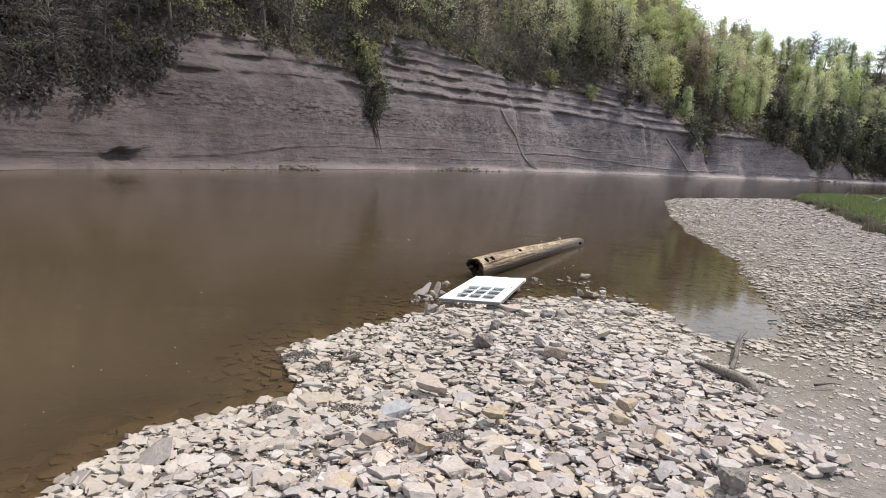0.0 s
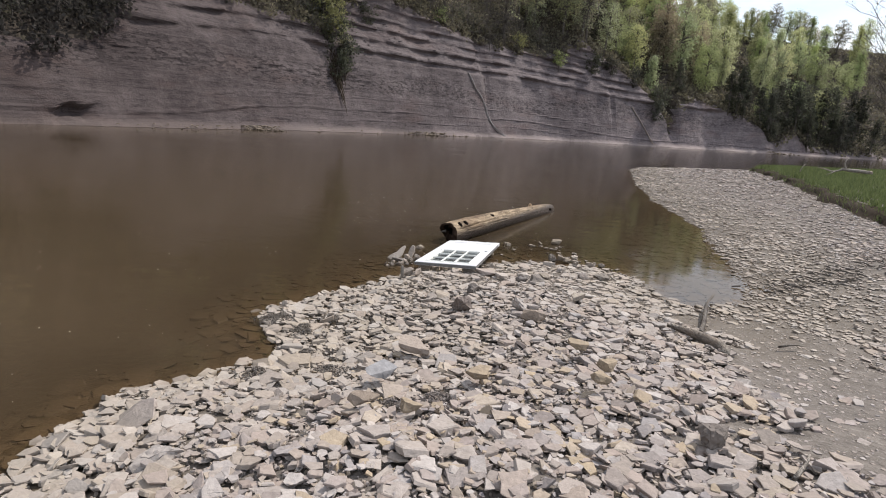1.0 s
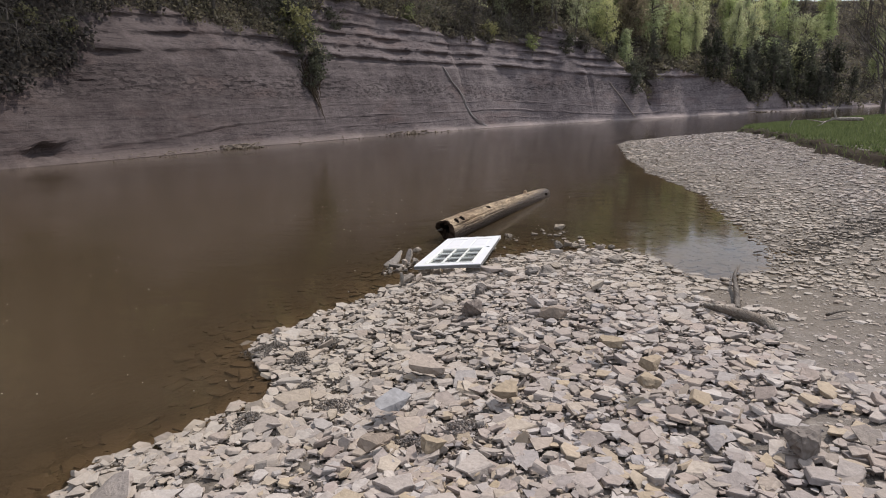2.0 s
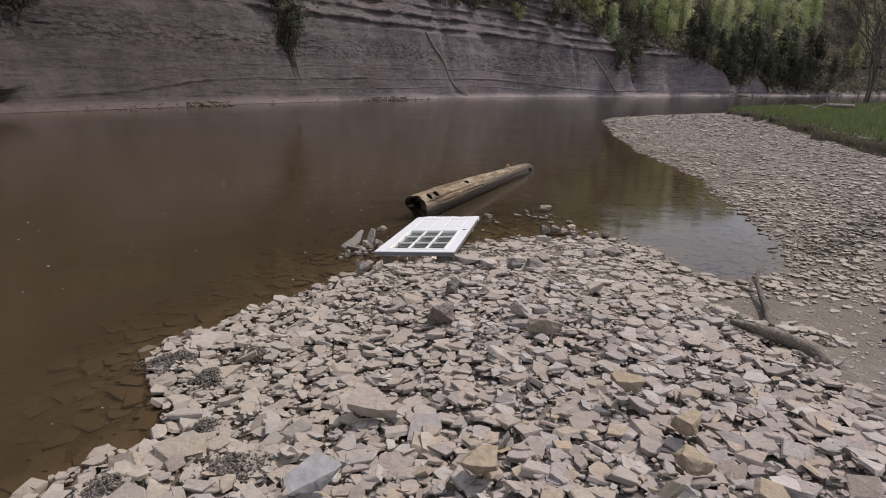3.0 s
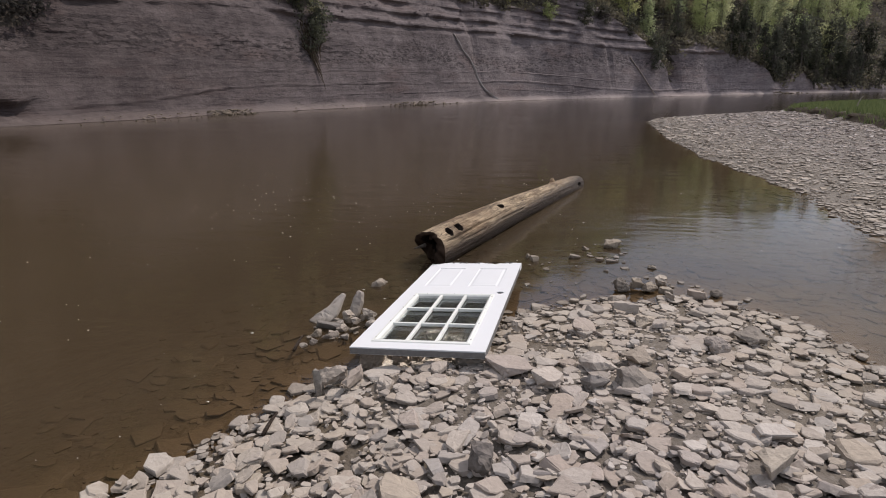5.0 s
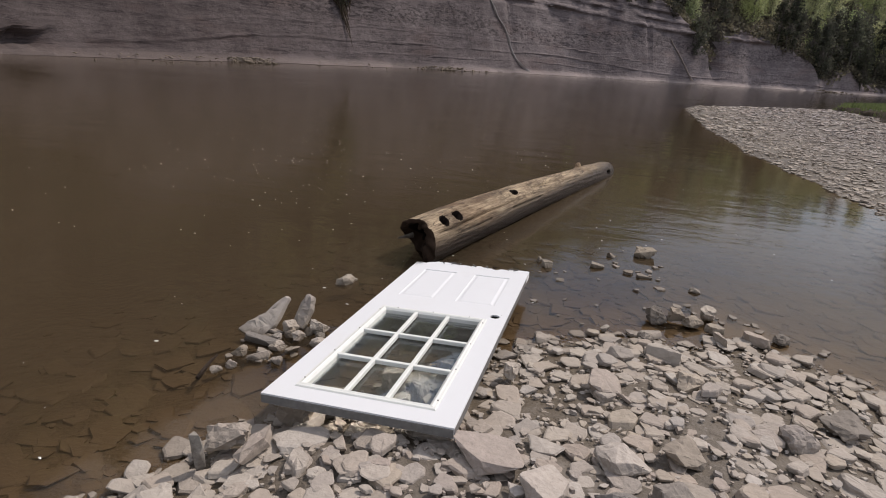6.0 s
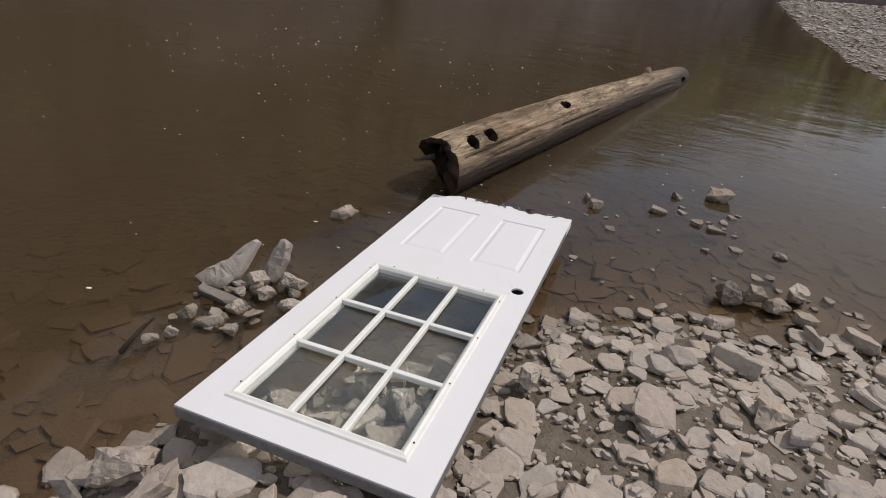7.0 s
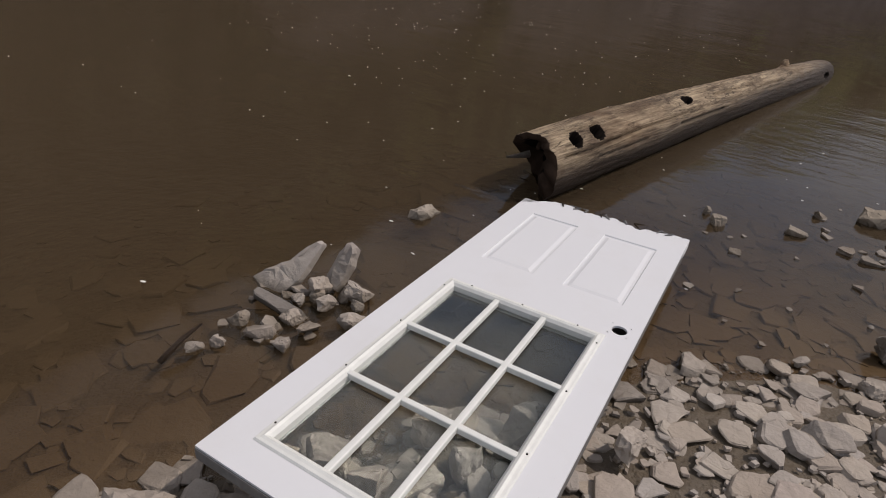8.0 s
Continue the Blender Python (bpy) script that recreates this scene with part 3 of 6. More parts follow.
def set_back(j, z):
    """How far the bank at column j has drawn back from the shore at height z."""
    s, b = LONG[j], BEAR[j]
    top = rock_top(b)
    layer = np.floor(z / 0.28 + 0.5 * wave_noise(s, 0 * s, 60, 8))
    block = np.floor(s / 1.1 + 7.7 * ((np.sin(layer * 3.7) * 917.3) % 1.0))
    jag = (np.sin(layer * 12.9898 + block * 78.233 + 4.1) * 43758.5453) % 1.0
    crumbly = 0.020 + 0.17 * np.exp(-((z - 5.3) / 0.75) ** 2) * np.clip((-16 - b) / 4, 0, 1) + 0.05 * np.clip((z - 7) / 2, 0, 1)
    face = 0.24 * z + crumbly * (jag - 0.5) * np.clip(z, 0, 1) * np.clip(0.6 + wave_noise(s, z * 3, 30, 9), 0.1, 1)
    face = face + 0.45 * wave_noise(s, z * 0.6, 24, 11) + 0.12 * wave_noise(s, z * 1.2, 7, 12, 2) + np.where(z < 3.6, 0.02, 0.05) * wave_noise(s, z * 0.9, 3.0, 14, 2)
    # hard bands stand proud, the soft rock beneath them is undercut
    dip = 0.22 * wave_noise(s, 0 * s, 60, 13) + 0.10 * wave_noise(s, 0 * s, 4.0, 15, 3) + np.interp(b, [-50, -38, -30, -14, -6, 0, 6], [-1.4, -1.2, -0.2, 0.1, 0.2, -0.5, -1.3])
    for h, thick, out in ((8.6, 0.26, 0.62), (9.9, 0.24, 0.50), (11.2, 0.22, 0.45), (12.3, 0.2, 0.35), (13.7, 0.2, 0.4), (15.0, 0.2, 0.35), (2.2, 0.10, 0.10), (1.15, 0.07, 0.06), (3.4, 0.07, 0.05)):
        u = (z - h - dip) / thick
        keen = np.clip(0.62 + 0.45 * wave_noise(s, 0 * s, 17, int(h * 10), 3) + 0.4 * wave_noise(s, 0 * s, 4.5, int(h * 10) + 1, 3), 0.03, 1.3) * np.interp(b, [-50, -30, -21], [0.5, 0.6, 1.0]) * (0.45 + 1.0 * ((np.sin(np.floor(s / 1.9 + h * 3.3) * 91.7 + h) * 4375.85) % 1.0))
        face = face - out * keen * np.exp(-np.clip(u - 0.3, -9, 9) ** 4) + 0.35 * out * keen * np.exp(-((u + 1.7) / 0.9) ** 2)
    face = face + 1.1 * np.clip((z - 8.0) / 4.0, 0, 1)
    # the toe: a low wave-cut shelf
    face = face - 1.3 * np.exp(-(z / 0.35) ** 2) * np.clip(0.5 + wave_noise(s, 0 * s, 15, 21), 0, 1)
    # undercut hollow and the gullies
    face = face + 1.0 * np.exp(-((b + 45.9) / 1.3) ** 2 - ((z - 0.75 - 0.09 * (b + 45.9) - 0.12 * np.sin(3.1 * b)) / 0.40) ** 4)
    for at, wide, deep in ((-22.7, 1.6, 0.7), (-9.0, 0.3, 0.4), (7.9, 0.35, 3.0), (15.8, 0.5, 2.5), (2.5, 0.2, 0.35)):
        face = face + deep * np.exp(-((b - at) / wide) ** 2) * np.clip(z / 6, 0.15, 1)
    slope = np.maximum(z - top, 0) * np.interp(b, [-60, -20, 5, 30], [0.52, 0.7, 0.95, 1.15])
    return face + slope + np.clip((z - top) / 3, 0, 1) * 1.2 * wave_noise(s, z, 14, 31)


def bank_point(bearing, z):
    """The place on the far bank at that bearing and height."""
    at = float(np.clip(np.interp(bearing, BEAR, np.arange(len(BEAR))), 1, len(BEAR) - 3))
    j = int(at)
    back = set_back(np.array([j, j + 1]), np.array([float(z)] * 2))
    (x0, y0), (x1, y1) = (FAR_SHORE[k] + FS_N[k] * b for k, b in zip((j, j + 1), back))
    f = at - j
    return Vector((float(x0 + (x1 - x0) * f), float(y0 + (y1 - y0) * f), float(z)))


heights = np.r_[-1.5, np.arange(-0.4, 16.4, 0.14), np.arange(16.6, 22, 0.5), np.arange(22, CREST + 0.1, 1.0)]
jj, zz = np.meshgrid(np.arange(len(FAR_SHORE)), heights, indexing="ij")
zz = np.where(zz > 16, 16 + (zz - 16) * (crest_height(BEAR[jj]) - 16) / (CREST - 16), zz)
back = set_back(jj, zz)
cv = np.concatenate([FAR_SHORE[jj] + FS_N[jj] * back[..., None], zz[..., None]], -1)
# the plateau behind the crest
edge = cv[:, -1:].copy()
flat = np.concatenate([edge + np.concatenate([FS_N[:, None] * w, np.full((len(FS_N), 1, 1), h)], -1) for w, h in ((12, 1.2), (40, 2.0), (300, 2.5))], 1)
nh = len(heights)


def strip(verts):
    rows, cols = verts.shape[:2]
    i = (np.arange(rows - 1)[:, None] * cols + np.arange(cols - 1)).ravel()
    return np.stack([i, i + cols, i + cols + 1, i + 1], 1)


whole = np.concatenate([cv, flat], 1)
faces_all = strip(whole)
flat_v = whole.reshape(-1, 3)
bear_v = np.repeat(BEAR, whole.shape[1])
ragged = 0.9 * wave_noise(np.repeat(LONG, whole.shape[1]), flat_v[:, 2], 5, 55)
rocky = (flat_v[:, 2] < rock_top(bear_v) + 0.4 + ragged)[faces_all].sum(1) >= 2
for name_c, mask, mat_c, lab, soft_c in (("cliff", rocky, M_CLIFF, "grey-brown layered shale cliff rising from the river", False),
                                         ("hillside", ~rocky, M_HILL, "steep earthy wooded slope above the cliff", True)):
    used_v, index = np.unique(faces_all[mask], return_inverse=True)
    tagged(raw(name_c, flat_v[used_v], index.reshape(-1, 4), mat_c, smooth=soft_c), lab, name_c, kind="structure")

# ---------- the door ----------
DOOR_W, DOOR_L, DOOR_T = 0.813, 2.085, 0.044
tilt_y, tilt_x = -0.0467, 0.054
door_x, door_y = Vector((math.cos(tilt_x), 0, math.sin(tilt_x))), Vector((0, math.cos(tilt_y), math.sin(tilt_y)))
door_z = door_x.cross(door_y).normalized()
door_y = door_z.cross(door_x)
DOOR = Matrix((door_x, door_y, door_z)).transposed().to_4x4()
DOOR.translation = Vector((0, 0, 0.253)) - door_z * DOOR_T      # its under face


def plate(bm, us, vs, z0, z1, holes, far=None):
    """A flat board on a grid of breaks, with some cells left open; far(u) moves the last row."""
    top, low = {}, {}

    def at(i, j, z, kept):
        if (i, j) not in kept:
            v = vs[j] if far is None or j < len(vs) - 1 else vs[j] - far(us[i])
            kept[i, j] = bm.verts.new((us[i], v, z))
        return kept[i, j]

    cells = {(i, j) for i in range(len(us) - 1) for j in range(len(vs) - 1)} - holes
    for i, j in cells:
        a, b, c, d = (i, j), (i + 1, j), (i + 1, j + 1), (i, j + 1)
        bm.faces.new([at(*q, z1, top) for q in (a, b, c, d)])
        bm.faces.new([at(*q, z0, low) for q in (d, c, b, a)])
        for (p, q), other in (((a, b), (i, j - 1)), ((b, c), (i + 1, j)), ((c, d), (i, j + 1)), ((d, a), (i - 1, j))):
            if other not in cells:
                bm.faces.new([at(*p, z0, low), at(*q, z0, low), at(*q, z1, top), at(*p, z1, top)])


def ring_plate(bm, u, v, half, radius, z0, z1, sides=32):
    """A square piece with a round hole through it."""
    inner, outer = [], []
    for k in range(sides):
        t = 2 * math.pi * (k + 0.5) / sides
        c, s = math.cos(t), math.sin(t)
        m = half / max(abs(c), abs(s))
        inner.append([bm.verts.new((u + radius * c, v + radius * s, z)) for z in (z0, z1)])
        outer.append([bm.verts.new((u + m * c, v + m * s, z)) for z in (z0, z1)])
    for k in range(sides):
        j = (k + 1) % sides
        bm.faces.new((inner[k][1], outer[k][1], outer[j][1], inner[j][1]))
        bm.faces.new((inner[k][0], inner[j][0], outer[j][0], outer[k][0]))
        bm.faces.new((inner[k][0], inner[k][1], inner[j][1], inner[j][0]))


def picture_frame(bm, u0, u1, v0, v1, width, profile):
    """A mitred moulding round an opening; profile: (share of the width, height) from its inner to its outer side."""
    loops = []
    for share, h in profile:
        o = share * width
        loops.append([bm.verts.new((u, v, h)) for u, v in ((u0 - o, v0 - o), (u1 + o, v0 - o), (u1 + o, v1 + o), (u0 - o, v1 + o))])
    for a, b in zip(loops, loops[1:]):
        for k in range(4):
            bm.faces.new((a[k], b[k], b[(k + 1) % 4], a[(k + 1) % 4]))


def build_door():
    door = new("door")
    door.matrix_world = DOOR
    W, L, T = DOOR_W, DOOR_L, DOOR_T
    u0, u1, v0, v1 = -0.682, -0.132, 0.126, 1.060                  # the glazed opening
    hole_u, hole_v, hh = -0.069, 1.152, 0.035
    panels = [(-0.702, -0.472, 1.32, 1.875), (-0.345, -0.105, 1.32, 1.875)]
    us = sorted({-W, u0, u1, hole_u - hh, hole_u + hh, 0.0, -0.702, -0.472, -0.345, -0.105, *(-W + W * k / 40 for k in range(1, 40))})
    us = [u for n, u in enumerate(us) if n == 0 or u - us[n - 1] > 1e-4]
    vs = [0.0, v0, v1, hole_v - hh, hole_v + hh, 1.32, 1.875, L - 0.06, L]
    holes = set()
    for i in range(len(us) - 1):
        mid = (us[i] + us[i + 1]) / 2
        if u0 < mid < u1:
            holes.add((i, 1))
        if abs(mid - hole_u) < hh:
            holes.add((i, 3))
        for a, b, c, d in panels:
            if a < mid < b:
                holes.add((i, 5))
    rnd = random.Random(4)
    bite = {round(u, 4): max(0.0, 0.012 + 0.012 * math.sin(u * 23) + rnd.uniform(-0.008, 0.010)) + (0.11 * max(0, (-u - 0.70) / 0.113)) +
            (0.022 if -0.33 < u < -0.22 else 0) for u in us}
    bm = bmesh.new()
    plate(bm, us, vs, 0.0, T, holes, lambda u: bite[round(u, 4)])
    ring_plate(bm, hole_u, hole_v, hh, 0.027, 0.0, T)
    part("slab", bm, M_PAINT, door, "white painted slab with a chipped rotten end")
    # closed lining added in the through hole, its shade given by the dark colour
    bm = bmesh.new()
    tube(bm, [(hole_u, hole_v, 0.003), (hole_u, hole_v, T - 0.008)], [0.0265, 0.0265], 24, 0.0, 0, cap=False)
    bmesh.ops.contextual_create(bm, geom=[e for e in bm.edges if e.is_boundary and all(v.co.z < 0.01 for v in e.verts)])
    part("lock_bore", bm, M_DARK, door, "round bore for the missing lock, lined near black for shade")
    # embossed panels, sunk a little round a raised field
    for a, b, c, d in panels:
        bm = bmesh.new()
        loops = []
        for inset, h in ((0, T), (0.004, T - 0.005), (0.014, T - 0.0055), (0.030, T - 0.001), (0.034, T - 0.001)):
            loops.append([bm.verts.new((u, v, h)) for u, v in ((a + inset, c + inset), (b - inset, c + inset), (b - inset, d - inset), (a + inset, d - inset))])
        for p, q in zip(loops, loops[1:]):
            for k in range(4):
                bm.faces.new((p[k], p[(k + 1) % 4], q[(k + 1) % 4], q[k]))
        bm.faces.new(loops[-1])
        under = [bm.verts.new((u, v, 0.002)) for u, v in ((a, c), (b, c), (b, d), (a, d))]
        bm.faces.new(under[::-1])
        part("panel", bm, M_PAINT, door)
    # bare grey edge at the top end and the two long edges, darkened for shade
    bm = bmesh.new()
    box(bm, -W + 0.002, -0.002, -0.004, -0.0005, 0.003, T - 0.007)
    part("end_edge", bm, M_EDGE, door, "grey unpainted top edge, darkened for shade")
    for side, name in ((-W - 0.002, "long_edge"), (0.0005, "long_edge")):
        bm = bmesh.new()
        box(bm, side, side + 0.0015, 0.004, L - 0.16, 0.004, T - 0.006)
        part(name, bm, M_EDGE, door, "grey unpainted long edge")
    # glazing
    bm = bmesh.new()
    picture_frame(bm, u0, u1, v0, v1, 0.032, [(-0.15, 0.014), (-0.15, T - 0.004), (0.1, T + 0.006), (0.35, T + 0.010), (0.6, T + 0.007), (0.85, T + 0.006), (1.0, T + 0.0005)])
    frame_part = part("glazing_frame", bm, M_MOULD, door, "white moulded plastic glazing frame")
    a, b = (u1 - u0) / 3, (v1 - v0) / 3
    for k in (1, 2):
        bm = bmesh.new()
        box(bm, u0 + k * a - 0.0105, u0 + k * a + 0.0105, v0 - 0.003, v1 + 0.003, T - 0.020, T + 0.0035, 0.004)
        part("muntin", bm, M_MOULD, door)
    for k in (1, 2):
        bm = bmesh.new()
        box(bm, u0 - 0.003, u1 + 0.003, v0 + k * b - 0.0105, v0 + k * b + 0.0105, T - 0.019, T + 0.0030, 0.004)
        part("muntin", bm, M_MOULD, door)
    for i in range(3):
        for j in range(3):
            bm = bmesh.new()
            box(bm, u0 + i * a + 0.001, u0 + (i + 1) * a - 0.001, v0 + j * b + 0.001, v0 + (j + 1) * b - 0.001, T - 0.028, T - 0.024)
            pane = part("pane", bm, M_GLASS, door)
            pane.visible_shadow = False
    # screw holes on the frame
    for s in range(4):
        f = 0.04 + 0.92 * s / 3
        for u, v in ((u0 - 0.021, v0 + (v1 - v0) * f), (u1 + 0.021, v0 + (v1 - v0) * f)):
            bm = bmesh.new()
            bmesh.ops.create_cone(bm, cap_ends=True, segments=10, radius1=0.0032, radius2=0.0028, depth=0.003, matrix=Matrix.Translation((u, v, T + 0.0075)))
            part("screw", bm, M_DARK, frame_part)
    for s in (0.12, 0.5, 0.88):
        bm = bmesh.new()
        bmesh.ops.create_cone(bm, cap_ends=True, segments=10, radius1=0.0032, radius2=0.0028, depth=0.003,
                              matrix=Matrix.Translation((u0 + (u1 - u0) * s, v1 + 0.021, T + 0.0075)))
        part("screw", bm, M_DARK, frame_part)
    # splintered, dirty fragments along the rotten end
    for k in range(9):
        bm = bmesh.new()
        u = -0.62 + 0.065 * k + rnd.uniform(-0.02, 0.02)
        tube(bm, [(u, L - 0.035, T + 0.002), (u + rnd.uniform(-0.03, 0.03), L - 0.012, T + 0.006), (u + rnd.uniform(-0.05, 0.05), L + 0.004, T + rnd.uniform(-0.004, 0.01))],
             [0.004, 0.005, 0.002], 5, 0.3, k)
        part("splinter", bm, M_SOIL if k % 3 == 0 else M_EDGE, door)
    return tagged(door, "white nine-pane door lying flat on stones, its bottom end rotten", "door")


door = build_door()


# ---------- the drift log ----------
def build_log():
    log = new("log")
    a, b = Vector((-0.935, 2.27, 0.135)), Vector((0.455, 7.62, 0.040))
    y = (b - a).normalized()
    x = y.cross(Vector((0, 0, 1))).normalized()
    z = x.cross(y)
    m = Matrix((x, y, z)).transposed().to_4x4()
    m.translation = a
    log.matrix_world = m
    length = (b - a).length
    rnd = random.Random(8)
    rings, sides = 440, 108
    # knot holes: (along, angle from straight up towards +x, half-length, half-width, depth)
    dents = [(0.26, 0.60, 0.056, 0.046, 0.16), (0.50, 0.58, 0.060, 0.048, 0.16), (1.73, 0.42, 0.070, 0.036, 0.13),
             (5.14, 1.3, 0.09, 0.03, 0.06), (0.42, 1.0, 0.34, 0.012, 0.035), (2.6, 0.55, 0.5, 0.010, 0.018), (1.1, 0.95, 0.6, 0.010, 0.02),
             (0.38, 0.30, 0.20, 0.008, 0.02), (1.9, 1.25, 0.45, 0.012, 0.025), (3.4, 0.8, 0.4, 0.009, 0.015), (0.75, 1.35, 0.3, 0.010, 0.02), (2.2, 0.2, 0.35, 0.008, 0.014)]
    verts, in_hole = [], []
    for i in range(rings + 1):
        s = i / rings
        along = s * length
        r0 = np.interp(along, [0, 0.5, 1.8, 3.4, 4.6, 5.3, length], [0.198, 0.198, 0.186, 0.168, 0.164, 0.152, 0.132])
        bend = 0.030 * math.sin(s * 3.4 + 0.4)
        for k in range(sides):
            t = 2 * math.pi * k / sides                      # 0 is up
            r = r0 * (1 + 0.035 * noise.noise((math.sin(t) * 1.2, math.cos(t) * 1.2, along * 0.9)) + 0.03 * noise.noise((math.sin(t) * 5, math.cos(t) * 5, along * 0.5))
                      + 0.026 * noise.noise((math.sin(t) * 14, math.cos(t) * 14, along * 1.5)) + 0.020 * noise.noise((math.sin(t) * 9, math.cos(t) * 9, along * 7.0)))
            r += 0.035 * math.exp(-((along - 4.22) / 0.07) ** 2 - ((t - 5.9) / 0.16) ** 2)
            yy = along
            dark = False
            for c, ang, hl, hw, deep in dents:
                off = ((t - ang + math.pi) % (2 * math.pi) - math.pi) * r0
                q = ((along - c) / hl) ** 2 + (off / hw) ** 2
                if q < 1:
                    r -= deep * min(1, 8.0 * (1 - q))
                    dark = dark or deep > 0.05
            if i < 38:                                        # ragged end, more broken on the upper left
                rag = 0.09 * (0.5 + 0.5 * noise.noise((math.sin(t) * 2.6, math.cos(t) * 2.6, 3.3))) + 0.26 * max(0, math.cos(t - 3.95)) ** 1.2
                yy = along + rag * (1 - i / 38)
            verts.append((r * math.sin(t), yy, r * math.cos(t) + bend))
            in_hole.append(dark)
    faces, mats = [], []
    for i in range(rings):
        for k in range(sides):
            j = (k + 1) % sides
            f = (i * sides + k, i * sides + j, (i + 1) * sides + j, (i + 1) * sides + k)
            faces.append(f[::-1])
            mats.append(1 if any(in_hole[q] for q in f) else 0)
    # hollow near end
    base = len(verts)
    for n, (dy, share) in enumerate(((0.010, 0.55), (0.07, 0.46), (0.18, 0.36), (0.30, 0.12))):
        for k in range(sides):
            v = verts[k]
            t = 2 * math.pi * k / sides
            w = share + 0.12 * noise.noise((math.sin(t) * 3, math.cos(t) * 3, n * 1.7))
            verts.append((v[0] * w - 0.03 * (1 - w), v[1] + dy, v[2] * w + 0.13 * (1 - w)))
    for n in range(4):
        prev = 0 if n == 0 else base + (n - 1) * sides
        cur = base + n * sides
        for k in range(sides):
            j = (k + 1) % sides
            faces.append((prev + k, prev + j, cur + j, cur + k))
            mats.append(2 if n == 0 else 1)
    me = bpy.data.meshes.new("trunk")
    end = [len(verts) - sides + k for k in range(sides)]
    tip = [rings * sides + k for k in range(sides)]
    # rounded far end
    cap0 = len(verts)
    for dy, share in ((0.05, 0.9), (0.085, 0.65)):
        for k in tip:
            v = verts[k]
            verts.append((v[0] * share, v[1] + dy, v[2] * share))
    for n in range(2):
        prev = tip if n == 0 else [cap0 + k for k in range(sides)]
        cur = [cap0 + n * sides + k for k in range(sides)]
        for k in range(sides):
            j = (k + 1) % sides
            faces.append((cur[k], cur[j], prev[j], prev[k]))
            mats.append(0)
    faces += [end, [cap0 + sides + k for k in range(sides)][::-1]]
    mats += [1, 0]
    me.from_pydata(verts, [], faces)
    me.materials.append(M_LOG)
    me.materials.append(M_ROT_SHADE)
    me.materials.append(M_HEART)
    me.polygons.foreach_set("material_index", mats)
    me.polygons.foreach_set("use_smooth", [True] * len(faces))
    trunk = new("trunk", me)
    trunk.parent = log
    bm = bmesh.new()
    tube(bm, [(-0.08, 0.14, 0.05), (-0.105, 0.06, 0.045), (-0.135, 0.0, 0.04)], [0.018, 0.014, 0.005], 6, 0.3, 2)
    part("splinter", bm, M_DRIFT, log, "pale splinter sticking out of the hollow end")
    for n_h, (pts, rad) in enumerate((([(-0.02, 0.22, 0.15), (0.0, 0.12, 0.145), (0.01, 0.07, 0.13)], [0.03, 0.024, 0.010]),
                                      ([(0.09, 0.20, 0.02), (0.095, 0.11, 0.0), (0.09, 0.06, -0.01)], [0.035, 0.03, 0.012]))):
        bm = bmesh.new()
        tube(bm, pts, rad, 8, 0.35, 5 + n_h)
        part("broken_heartwood", bm, M_HEART, log)
    bm = bmesh.new()
    tube(bm, [(-0.05, 4.20, 0.13), (-0.06, 4.24, 0.190), (-0.07, 4.28, 0.208)], [0.05, 0.04, 0.022], 9, 0.15, 6)
    part("knot_stub", bm, M_LOG, log, smooth=True)
    return tagged(log, "bleached hollow tree trunk with knot holes, half sunk in water", "log")


log = build_log()


